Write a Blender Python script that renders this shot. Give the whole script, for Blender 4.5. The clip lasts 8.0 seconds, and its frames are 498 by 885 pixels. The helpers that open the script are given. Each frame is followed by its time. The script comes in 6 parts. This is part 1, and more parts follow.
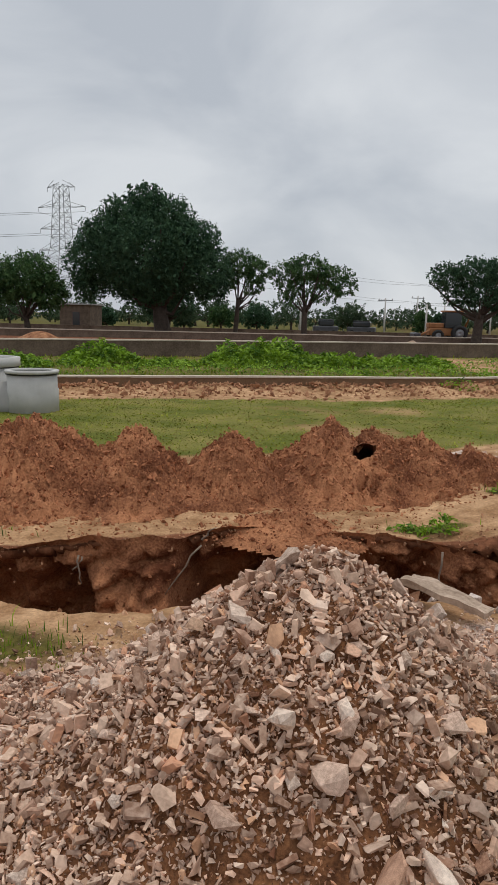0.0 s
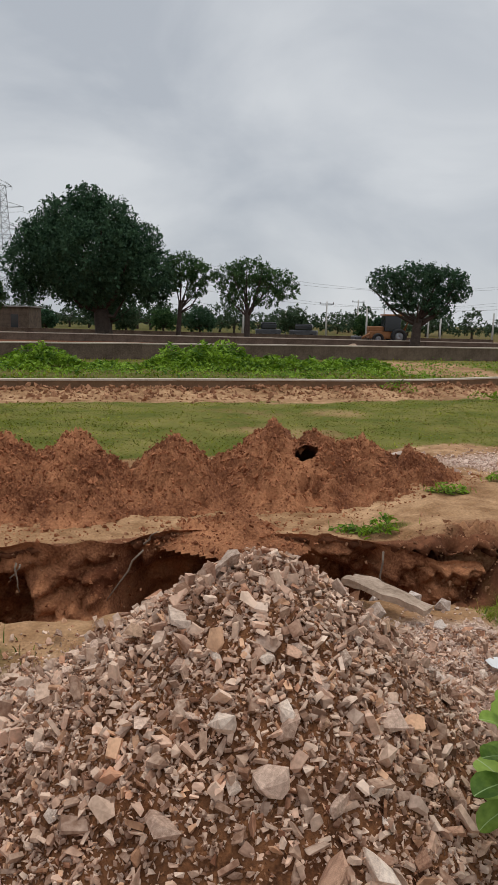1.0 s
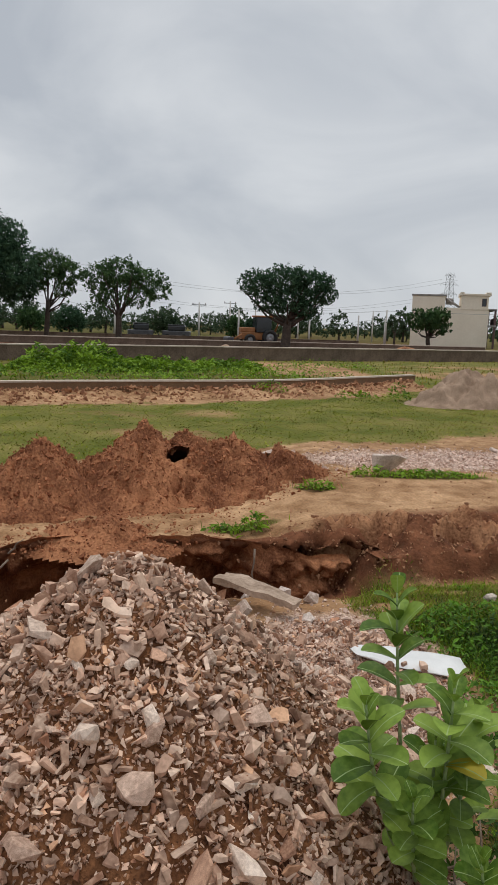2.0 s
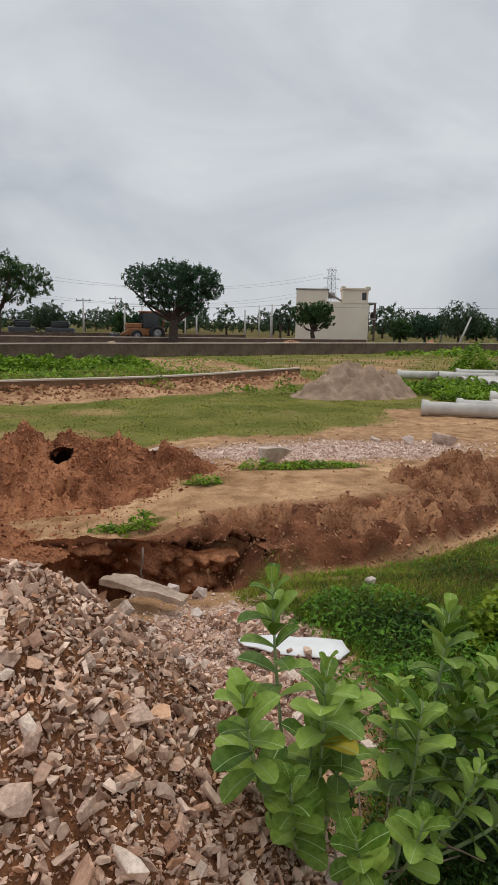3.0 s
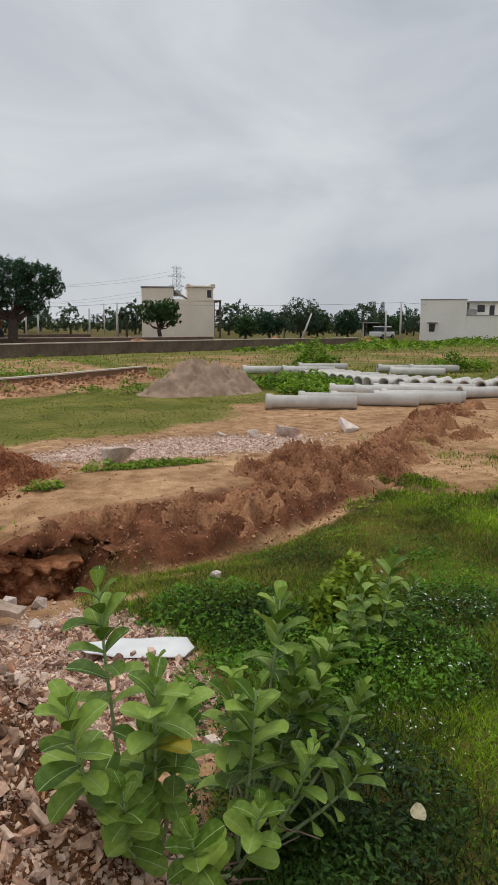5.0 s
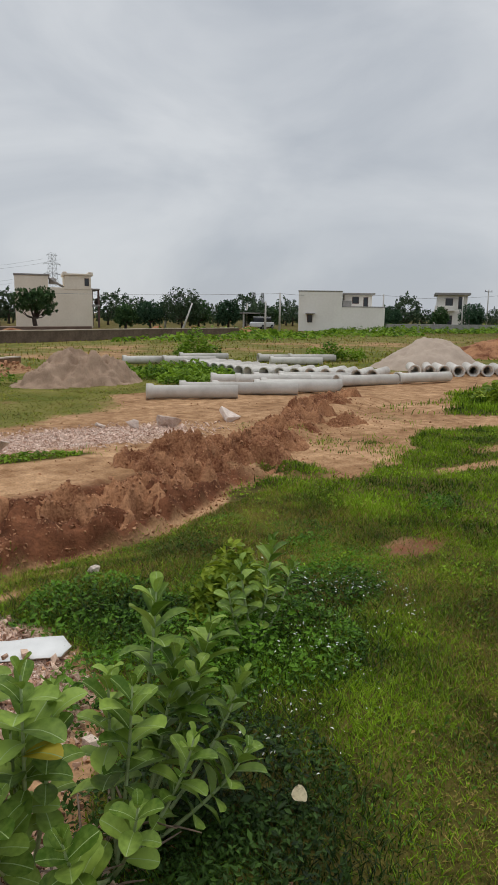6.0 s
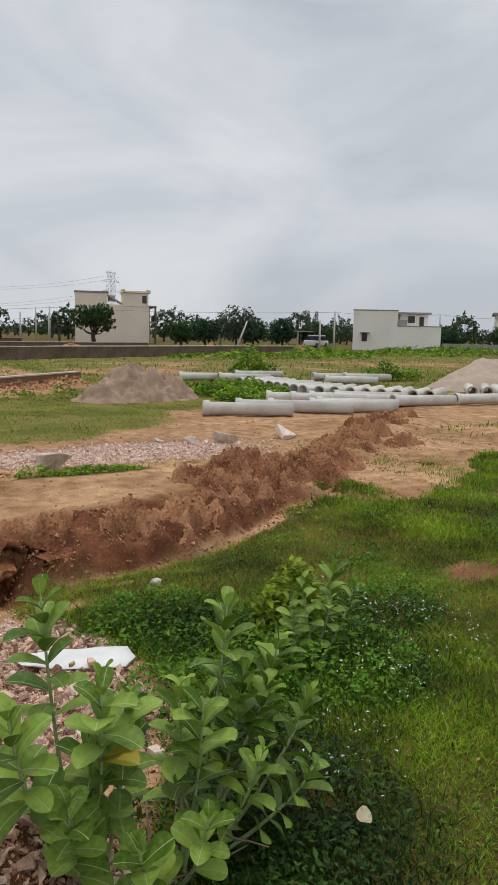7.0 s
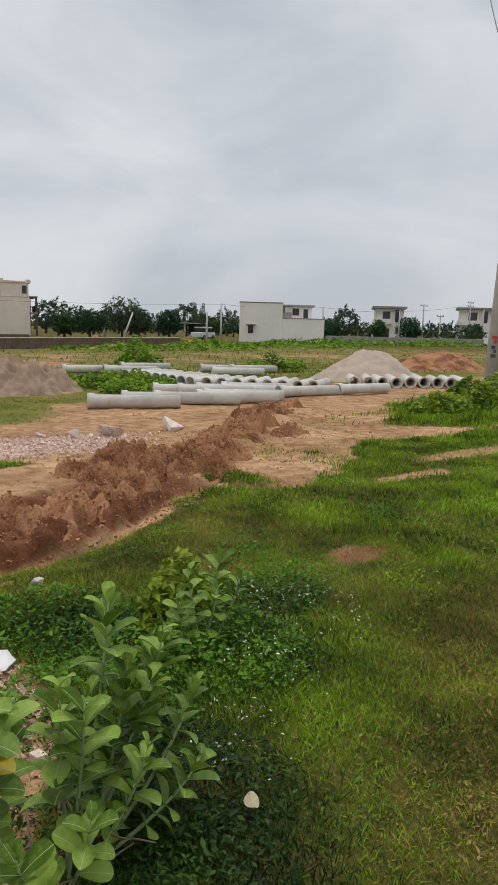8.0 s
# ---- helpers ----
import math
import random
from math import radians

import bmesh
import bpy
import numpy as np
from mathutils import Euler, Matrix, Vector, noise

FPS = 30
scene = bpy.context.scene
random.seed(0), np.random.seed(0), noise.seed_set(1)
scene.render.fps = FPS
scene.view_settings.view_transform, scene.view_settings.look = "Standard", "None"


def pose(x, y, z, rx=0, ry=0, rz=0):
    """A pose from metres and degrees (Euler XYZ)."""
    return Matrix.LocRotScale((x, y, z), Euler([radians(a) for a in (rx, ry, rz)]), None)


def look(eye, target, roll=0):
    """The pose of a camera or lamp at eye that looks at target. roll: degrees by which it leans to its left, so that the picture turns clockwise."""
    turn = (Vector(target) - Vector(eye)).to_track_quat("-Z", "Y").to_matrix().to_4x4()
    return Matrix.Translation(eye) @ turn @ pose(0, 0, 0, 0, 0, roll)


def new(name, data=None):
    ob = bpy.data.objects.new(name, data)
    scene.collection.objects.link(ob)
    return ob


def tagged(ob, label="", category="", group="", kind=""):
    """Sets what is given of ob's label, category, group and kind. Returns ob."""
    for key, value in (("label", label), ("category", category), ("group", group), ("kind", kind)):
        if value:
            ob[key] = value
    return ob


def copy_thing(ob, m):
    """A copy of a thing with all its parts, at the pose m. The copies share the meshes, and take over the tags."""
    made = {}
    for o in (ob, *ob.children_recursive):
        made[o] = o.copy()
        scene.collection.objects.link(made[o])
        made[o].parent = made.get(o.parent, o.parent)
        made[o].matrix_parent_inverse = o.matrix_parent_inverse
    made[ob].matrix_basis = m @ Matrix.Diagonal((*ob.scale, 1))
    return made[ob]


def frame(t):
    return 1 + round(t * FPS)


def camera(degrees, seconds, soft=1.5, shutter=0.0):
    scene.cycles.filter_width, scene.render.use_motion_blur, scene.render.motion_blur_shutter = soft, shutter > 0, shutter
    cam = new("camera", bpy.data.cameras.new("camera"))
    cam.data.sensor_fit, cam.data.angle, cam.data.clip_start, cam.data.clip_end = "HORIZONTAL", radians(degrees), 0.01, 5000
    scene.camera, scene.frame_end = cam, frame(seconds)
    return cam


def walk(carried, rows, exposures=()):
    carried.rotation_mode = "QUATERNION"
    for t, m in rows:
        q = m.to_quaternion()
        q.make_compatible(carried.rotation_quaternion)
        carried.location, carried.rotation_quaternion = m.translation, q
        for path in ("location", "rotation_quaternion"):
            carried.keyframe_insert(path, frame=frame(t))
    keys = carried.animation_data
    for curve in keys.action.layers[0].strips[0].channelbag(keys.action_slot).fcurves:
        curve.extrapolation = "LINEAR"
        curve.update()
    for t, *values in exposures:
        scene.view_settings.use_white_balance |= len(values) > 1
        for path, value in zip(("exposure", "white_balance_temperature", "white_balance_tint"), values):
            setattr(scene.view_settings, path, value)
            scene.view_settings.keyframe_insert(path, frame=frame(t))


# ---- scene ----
# ---- the camera and its walk ----
cam = camera(38.9, 8.0, soft=1.1)
PATH = [
    (0, (-0.037, 0.412, 1.767), (-0.256, 2.368, 1.416), 1.3),
    (0.5, (-0.032, 0.42, 1.766), (-0.188, 2.383, 1.415), 1.4),
    (1, (-0.02, 0.432, 1.76), (-0.082, 2.402, 1.421), 1.5),
    (1.5, (-0.003, 0.436, 1.76), (0.086, 2.406, 1.429), 1.9),
    (2, (0.027, 0.434, 1.762), (0.315, 2.386, 1.435), 1.9),
    (2.2, (0.045, 0.428, 1.764), (0.433, 2.364, 1.446), 1.3),
    (3.3, (0.096, 0.388, 1.782), (0.727, 2.254, 1.435), 1.6),
    (3.5, (0.108, 0.396, 1.776), (0.774, 2.247, 1.418), 1.8),
    (4, (0.132, 0.403, 1.767), (0.844, 2.237, 1.411), 1.8),
    (4.5, (0.159, 0.389, 1.766), (0.987, 2.175, 1.41), 0.9),
    (4.7, (0.17, 0.386, 1.769), (1.07, 2.139, 1.426), 0.8),
    (5.8, (0.255, 0.427, 1.739), (1.385, 2.041, 1.394), 0.1),
    (6, (0.257, 0.425, 1.739), (1.492, 1.958, 1.383), 0.8),
    (6.2, (0.235, 0.416, 1.742), (1.547, 1.879, 1.372), 1.0),
    (6.5, (0.207, 0.405, 1.748), (1.502, 1.891, 1.409), 0.6),
    (6.8, (0.167, 0.423, 1.748), (1.331, 2.018, 1.431), 0.9),
    (7, (0.166, 0.432, 1.751), (1.289, 2.058, 1.441), 1.4),
    (7.2, (0.167, 0.437, 1.75), (1.285, 2.068, 1.449), 1.6),
    (7.5, (0.183, 0.441, 1.744), (1.36, 2.029, 1.441), 1.5),
    (7.8, (0.181, 0.44, 1.743), (1.468, 1.938, 1.427), 1.9),
    (8, (0.208, 0.429, 1.739), (1.572, 1.856, 1.415), 1.6),
]
walk(cam, [(t, look(eye, target, roll)) for t, eye, target, roll in PATH],
     [(0, -0.1), (1, -0.18), (2.2, -0.15), (3.5, -0.14), (4.5, -0.14), (6, -0.17), (6.5, -0.04), (7, -0.05), (7.5, -0.16), (8, -0.04)])

# ---- world and light: overcast midday ----
SUN_UP, SUN_TURN = radians(74), radians(25)
world = bpy.data.worlds.new("overcast_sky")
scene.world = world
world.use_nodes = True
wn, wl = world.node_tree.nodes, world.node_tree.links
wn.clear()
w_out = wn.new("ShaderNodeOutputWorld")
w_back = wn.new("ShaderNodeBackground")
w_sky = wn.new("ShaderNodeTexSky")
w_sky.sky_type = "NISHITA"
w_sky.sun_disc = False
w_sky.sun_elevation, w_sky.sun_rotation = SUN_UP, SUN_TURN
w_scale = wn.new("ShaderNodeMix")
w_scale.data_type, w_scale.blend_type = "RGBA", "MULTIPLY"
w_scale.inputs[0].default_value = 1.0
w_scale.inputs[7].default_value = (0.085, 0.085, 0.085, 1)
wl.new(w_sky.outputs[0], w_scale.inputs[6])
w_tc = wn.new("ShaderNodeTexCoord")
w_map = wn.new("ShaderNodeMapping")
w_map.inputs["Scale"].default_value = (1.0, 1.0, 2.1)
w_map.inputs["Location"].default_value = (0.35, 0.1, 0.2)
wl.new(w_tc.outputs["Generated"], w_map.inputs[0])
w_noise = wn.new("ShaderNodeTexNoise")
w_noise.inputs["Scale"].default_value = 2.7
w_noise.inputs["Detail"].default_value = 6.0
w_noise.inputs["Roughness"].default_value = 0.5
w_noise.inputs["Distortion"].default_value = 0.5
wl.new(w_map.outputs[0], w_noise.inputs["Vector"])
w_ramp = wn.new("ShaderNodeValToRGB")
e = w_ramp.color_ramp.elements
e[0].position, e[0].color = 0.35, (0.52, 0.558, 0.612, 1)
e[1].position, e[1].color = 0.64, (0.738, 0.766, 0.798, 1)
wl.new(w_noise.outputs["Fac"], w_ramp.inputs[0])
w_mix = wn.new("ShaderNodeMix")
w_mix.data_type = "RGBA"
w_mix.inputs[0].default_value = 0.93
wl.new(w_scale.outputs[2], w_mix.inputs[6])
wl.new(w_ramp.outputs[0], w_mix.inputs[7])
wl.new(w_mix.outputs[2], w_back.inputs[0])
# an overcast sky grows brighter towards the zenith
w_sep = wn.new("ShaderNodeSeparateXYZ")
wl.new(w_tc.outputs["Generated"], w_sep.inputs[0])
w_zen = wn.new("ShaderNodeMapRange")
w_zen.interpolation_type = "SMOOTHSTEP"
w_zen.inputs["From Min"].default_value, w_zen.inputs["From Max"].default_value = 0.45, 1.0
w_zen.inputs["To Min"].default_value, w_zen.inputs["To Max"].default_value = 1.0, 1.8
wl.new(w_sep.outputs["Z"], w_zen.inputs["Value"])
wl.new(w_zen.outputs[0], w_back.inputs[1])
wl.new(w_back.outputs[0], w_out.inputs[0])

sun = new("sun", bpy.data.lights.new("sun", "SUN"))
sun.data.energy, sun.data.angle, sun.data.color = 1.05, radians(16), (1.0, 0.92, 0.78)
sun.matrix_world = look((0, 0, 0), (-math.sin(SUN_TURN) * math.cos(SUN_UP), -math.cos(SUN_TURN) * math.cos(SUN_UP), -math.sin(SUN_UP)))

# ---- materials ----
def material(name, dark, light, scale=6.0, rough=0.85, bump=0.4, grain=60.0, per="", spread=0.35, dist=0.02, metal=0.0, spec=0.3, tints=(), lo=0.35, hi=0.95):
    """A mottled surface: two colours mixed by coarse and fine noise, a tone of its own per object or per island, fine relief."""
    m = bpy.data.materials.new(name)
    m.use_nodes = True
    n, l = m.node_tree.nodes, m.node_tree.links
    p = n["Principled BSDF"]
    p.inputs["Roughness"].default_value = rough
    p.inputs["Metallic"].default_value = metal
    p.inputs["Specular IOR Level"].default_value = spec
    tc = n.new("ShaderNodeTexCoord")
    a, b = n.new("ShaderNodeTexNoise"), n.new("ShaderNodeTexNoise")
    a.inputs["Scale"].default_value, a.inputs["Detail"].default_value = scale, 5.0
    b.inputs["Scale"].default_value, b.inputs["Detail"].default_value = grain, 4.0
    for t in (a, b):
        l.new(tc.outputs["Object"], t.inputs["Vector"])
    fac = n.new("ShaderNodeMath")
    fac.operation = "MULTIPLY_ADD"
    fac.inputs[1].default_value, fac.inputs[2].default_value = 0.5, 0.0
    l.new(b.outputs["Fac"], fac.inputs[0])
    tot = n.new("ShaderNodeMath")
    tot.operation = "MULTIPLY_ADD"
    tot.inputs[1].default_value = 0.8
    l.new(a.outputs["Fac"], tot.inputs[0])
    l.new(fac.outputs[0], tot.inputs[2])
    last = tot.outputs[0]
    rnd = None
    if per:
        src = n.new("ShaderNodeObjectInfo").outputs["Random"] if per == "object" else n.new("ShaderNodeNewGeometry").outputs["Random Per Island"]
        rnd = src
        add = n.new("ShaderNodeMath")
        add.operation = "MULTIPLY_ADD"
        add.inputs[1].default_value = spread * 2
        l.new(src, add.inputs[0])
        off = n.new("ShaderNodeMath")
        off.operation = "SUBTRACT"
        off.inputs[1].default_value = spread
        l.new(last, off.inputs[0])
        l.new(off.outputs[0], add.inputs[2])
        last = add.outputs[0]
    ramp = n.new("ShaderNodeValToRGB")
    ramp.color_ramp.elements[0].position, ramp.color_ramp.elements[0].color = lo, (*dark, 1)
    ramp.color_ramp.elements[1].position, ramp.color_ramp.elements[1].color = hi, (*light, 1)
    l.new(last, ramp.inputs[0])
    col = ramp.outputs[0]
    if tints and rnd is not None:
        # a few pieces take another hue
        pick = n.new("ShaderNodeMath")
        pick.operation = "MULTIPLY"
        pick.inputs[1].default_value = 17.31
        l.new(rnd, pick.inputs[0])
        fr = n.new("ShaderNodeMath")
        fr.operation = "FRACT"
        l.new(pick.outputs[0], fr.inputs[0])
        tr = n.new("ShaderNodeValToRGB")
        tr.color_ramp.interpolation = "CONSTANT"
        els = tr.color_ramp.elements
        els[0].color, els[0].position = (*tints[0][1], 1), 0.0
        els[1].color, els[1].position = (*tints[1][1], 1), tints[1][0]
        for pos, c in tints[2:]:
            els.new(pos).color = (*c, 1)
        l.new(fr.outputs[0], tr.inputs[0])
        mx = n.new("ShaderNodeMix")
        mx.data_type, mx.blend_type = "RGBA", "MULTIPLY"
        mx.inputs[0].default_value = 1.0
        l.new(col, mx.inputs[6])
        l.new(tr.outputs[0], mx.inputs[7])
        col = mx.outputs[2]
    l.new(col, p.inputs["Base Color"])
    if bump:
        bp = n.new("ShaderNodeBump")
        bp.inputs["Strength"].default_value, bp.inputs["Distance"].default_value = bump, dist
        l.new(tot.outputs[0], bp.inputs["Height"])
        l.new(bp.outputs[0], p.inputs["Normal"])
    return m


def leafy(name, dark, light, through_light=0.25, rough=0.55, per="island", spread=0.5, rib=0.0):
    """Leaves and blades: a colour per leaf, some light passing through; rib: half width of a pale midrib along the leaf's own x."""
    m = bpy.data.materials.new(name)
    m.use_nodes = True
    n, l = m.node_tree.nodes, m.node_tree.links
    p = n["Principled BSDF"]
    p.inputs["Roughness"].default_value = rough
    p.inputs["Specular IOR Level"].default_value = 0.25
    src = n.new("ShaderNodeObjectInfo").outputs["Random"] if per == "object" else n.new("ShaderNodeNewGeometry").outputs["Random Per Island"]
    tc = n.new("ShaderNodeTexCoord")
    ns = n.new("ShaderNodeTexNoise")
    ns.inputs["Scale"].default_value = 1.4 if per != "object" else 5.0
    ns.inputs["Detail"].default_value = 4.0
    l.new(tc.outputs["Object"], ns.inputs["Vector"])
    ad = n.new("ShaderNodeMath")
    ad.operation = "MULTIPLY_ADD"
    ad.inputs[1].default_value = spread
    l.new(src, ad.inputs[0])
    sc = n.new("ShaderNodeMath")
    sc.operation = "MULTIPLY_ADD"
    sc.inputs[1].default_value, sc.inputs[2].default_value = (0.7, 0.36 - spread / 2) if per == "object" else (1.7, -0.12 - spread / 2)
    l.new(ns.outputs["Fac"], sc.inputs[0])
    l.new(sc.outputs[0], ad.inputs[2])
    ramp = n.new("ShaderNodeValToRGB")
    ramp.color_ramp.elements[0].position, ramp.color_ramp.elements[0].color = 0.4, (*dark, 1)
    ramp.color_ramp.elements[1].position, ramp.color_ramp.elements[1].color = 1.0, (*light, 1)
    l.new(ad.outputs[0], ramp.inputs[0])
    col = ramp.outputs[0]
    if rib:
        sx = n.new("ShaderNodeSeparateXYZ")
        l.new(tc.outputs["Object"], sx.inputs[0])
        ab = n.new("ShaderNodeMath")
        ab.operation = "ABSOLUTE"
        l.new(sx.outputs["Y"], ab.inputs[0])
        lt = n.new("ShaderNodeMath")
        lt.operation = "LESS_THAN"
        lt.inputs[1].default_value = rib
        l.new(ab.outputs[0], lt.inputs[0])
        mx = n.new("ShaderNodeMix")
        mx.data_type = "RGBA"
        l.new(lt.outputs[0], mx.inputs[0])
        l.new(col, mx.inputs[6])
        mx.inputs[7].default_value = (0.36, 0.48, 0.2, 1)
        col = mx.outputs[2]
    l.new(col, p.inputs["Base Color"])
    tr = n.new("ShaderNodeBsdfTranslucent")
    l.new(col, tr.inputs["Color"])
    ms = n.new("ShaderNodeMixShader")
    ms.inputs[0].default_value = through_light
    l.new(p.outputs[0], ms.inputs[1])
    l.new(tr.outputs[0], ms.inputs[2])
    l.new(ms.outputs[0], n["Material Output"].inputs["Surface"])
    return m


STONE = material("quartzite_rubble", (0.34, 0.235, 0.18), (0.9, 0.75, 0.64), 9, 0.8, 0.5, 70, "object", 0.2, 0.01,
                 tints=((0, (1.0, 0.96, 0.92)), (0.3, (1.0, 0.88, 0.81)), (0.6, (0.95, 0.93, 0.92)), (0.72, (1.08, 1.06, 1.03)), (0.88, (1.0, 0.82, 0.66)), (0.96, (0.82, 0.6, 0.48))))
CHIPS = material("quartzite_chips", (0.22, 0.125, 0.082), (0.83, 0.64, 0.515), 9, 0.85, 0.4, 70, "island", 0.26, 0.01,
                 tints=((0, (1.0, 0.93, 0.87)), (0.35, (1.0, 0.86, 0.78)), (0.6, (0.97, 0.94, 0.92)), (0.76, (1.08, 1.06, 1.03)), (0.88, (1.0, 0.78, 0.6)), (0.95, (0.8, 0.55, 0.42))))
SLAB_STONE = material("tan_weathered_slab", (0.2, 0.135, 0.09), (0.58, 0.44, 0.34), 6, 0.9, 0.7, 40, dist=0.02)
PALE_STONE = material("pale_quarry_stone", (0.42, 0.31, 0.25), (0.82, 0.7, 0.62), 5, 0.8, 0.6, 40, "object", 0.15, 0.02, lo=0.45, hi=0.85)
WHITE_CHIPS = material("fresh_crushed_stone", (0.42, 0.26, 0.19), (0.86, 0.67, 0.56), 9, 0.85, 0.4, 70, "island", 0.24, 0.01)
SOIL_GRIT = material("brown_soil_grit", (0.065, 0.023, 0.009), (0.4, 0.2, 0.105), 9, 0.9, 0.4, 70, "island", 0.3, 0.01)
HEAP_SOIL = material("stony_soil", (0.06, 0.021, 0.008), (0.27, 0.115, 0.048), 14, 0.95, 0.9, 90, dist=0.02, lo=0.45, hi=0.85)
RED_EARTH = material("red_earth", (0.13, 0.04, 0.016), (0.47, 0.205, 0.096), 2.2, 0.95, 0.9, 45, dist=0.03, lo=0.48, hi=0.82)
# darker copy of the red earth: shade inside a hole put into colour
SHADED_EARTH = material("shaded_red_earth", (0.07, 0.02, 0.009), (0.34, 0.13, 0.06), 4, 0.95, 0.9, 45, dist=0.03, lo=0.48, hi=0.82)
TAN_EARTH = material("tan_brown_earth", (0.14, 0.045, 0.018), (0.43, 0.215, 0.108), 2.2, 0.95, 0.9, 40, dist=0.03, lo=0.5, hi=0.78)
CLOD = material("red_earth_clod", (0.17, 0.055, 0.024), (0.5, 0.21, 0.1), 8, 0.95, 0.6, 50, "island", 0.2)
TAN_CLOD = material("brown_earth_clod", (0.2, 0.085, 0.042), (0.52, 0.28, 0.155), 8, 0.95, 0.6, 50, "island", 0.2)
CONCRETE = material("grey_concrete", (0.36, 0.35, 0.33), (0.56, 0.55, 0.53), 3, 0.85, 0.25, 80, "object", 0.12, 0.005)
PIPE_CONC = material("spun_concrete", (0.48, 0.45, 0.41), (0.72, 0.69, 0.64), 4, 0.8, 0.25, 80, "object", 0.16, 0.005)
KERB_SIDE = material("brown_cement_render", (0.13, 0.07, 0.038), (0.26, 0.16, 0.09), 3, 0.95, 0.4, 30)
WALL_BROWN = material("weathered_stone_masonry", (0.07, 0.048, 0.035), (0.21, 0.152, 0.112), 2.5, 0.95, 0.9, 14, "object", 0.06, 0.06)
COPING = material("pale_cement_coping", (0.44, 0.36, 0.28), (0.64, 0.56, 0.46), 2, 0.9, 0.3, 30)
GRIT = material("grey_brown_grit", (0.18, 0.115, 0.075), (0.47, 0.335, 0.24), 3, 0.95, 0.7, 60, dist=0.02)
SAND = material("pale_building_sand", (0.36, 0.28, 0.22), (0.52, 0.42, 0.34), 2, 0.95, 0.5, 60, dist=0.02)
BARK = material("rough_bark", (0.035, 0.027, 0.022), (0.1, 0.075, 0.058), 3, 0.95, 0.8, 12, dist=0.05)
STEM = material("green_grey_stem", (0.2, 0.27, 0.1), (0.4, 0.48, 0.24), 20, 0.7, 0.2, 90)
TWIG = material("dry_twig", (0.16, 0.11, 0.08), (0.32, 0.25, 0.19), 20, 0.8, 0.3, 90)
CREAM = material("cream_wall_paint", (0.74, 0.65, 0.52), (0.88, 0.79, 0.66), 0.4, 0.85, 0.15, 4)
WHITE = material("white_wall_paint", (0.76, 0.72, 0.66), (0.9, 0.86, 0.8), 0.35, 0.85, 0.15, 4)
STAIN = material("grey_stained_parapet", (0.2, 0.19, 0.18), (0.4, 0.38, 0.36), 1.5, 0.9, 0.15, 6)
DARK_TRIM = material("dark_brown_cladding", (0.09, 0.055, 0.05), (0.17, 0.1, 0.09), 1, 0.7, 0.1, 8)
STEEL = material("galvanised_steel", (0.2, 0.21, 0.22), (0.34, 0.35, 0.36), 2, 0.5, 0.0, 10, metal=0.4)
POLE_MAT = material("pale_pole_concrete", (0.42, 0.4, 0.37), (0.6, 0.58, 0.55), 2, 0.85, 0.2, 20)
WIRE = material("aluminium_cable", (0.16, 0.16, 0.17), (0.24, 0.24, 0.25), 1, 0.5, 0.0, 5, metal=0.3)
SACK = material("white_woven_plastic", (0.62, 0.62, 0.61), (0.82, 0.82, 0.81), 8, 0.55, 0.4, 300, dist=0.004)
DRY_LEAF = material("dry_fallen_leaf", (0.62, 0.53, 0.33), (0.85, 0.77, 0.55), 20, 0.7, 0.3, 90, dist=0.003)
RUBBER = material("black_rubber", (0.015, 0.015, 0.015), (0.035, 0.035, 0.035), 10, 0.7, 0.1, 50)
YELLOW = material("faded_yellow_paint", (0.24, 0.1, 0.04), (0.38, 0.18, 0.075), 2, 0.6, 0.1, 12)
CARPAINT = material("white_car_paint", (0.6, 0.6, 0.61), (0.75, 0.75, 0.76), 2, 0.3, 0.0, 12)
DARKPAINT = material("dark_vehicle_paint", (0.05, 0.05, 0.055), (0.1, 0.1, 0.11), 2, 0.4, 0.0, 12)
REDPAINT = material("red_sign_paint", (0.4, 0.04, 0.03), (0.5, 0.07, 0.05), 2, 0.6, 0.0, 12)
INK = material("dark_sign_paint", (0.05, 0.05, 0.08), (0.1, 0.1, 0.14), 2, 0.6, 0.0, 12)

GLASS = bpy.data.materials.new("dark_window_glass")
GLASS.use_nodes = True
g = GLASS.node_tree.nodes["Principled BSDF"]
g.inputs["Base Color"].default_value, g.inputs["Roughness"].default_value = (0.03, 0.035, 0.04, 1), 0.08

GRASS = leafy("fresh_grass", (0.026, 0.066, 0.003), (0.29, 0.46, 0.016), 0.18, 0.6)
# near-black green: shade under the shrubs put into the blade colour
GRASS_SHADY = leafy("shade_dark_grass", (0.007, 0.02, 0.003), (0.055, 0.12, 0.014), 0.1, 0.6)
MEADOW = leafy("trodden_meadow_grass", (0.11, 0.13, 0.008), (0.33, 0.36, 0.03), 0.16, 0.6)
GRASS_DRY = leafy("yellowing_grass", (0.08, 0.066, 0.011), (0.4, 0.3, 0.08), 0.2, 0.7)
WEED = leafy("weed_leaves", (0.045, 0.115, 0.006), (0.27, 0.42, 0.035), 0.3, 0.6)
LAWN_WEED = leafy("lawn_weed_leaves", (0.016, 0.052, 0.004), (0.13, 0.28, 0.018), 0.2, 0.6)
MILKWEED = leafy("milkweed_leaf", (0.065, 0.135, 0.01), (0.3, 0.43, 0.075), 0.2, 0.5, "object", 0.6, 0.012)
MILKWEED_OLD = leafy("yellowed_milkweed_leaf", (0.45, 0.36, 0.03), (0.6, 0.5, 0.06), 0.3, 0.5, "object", 0.3, 0.014)
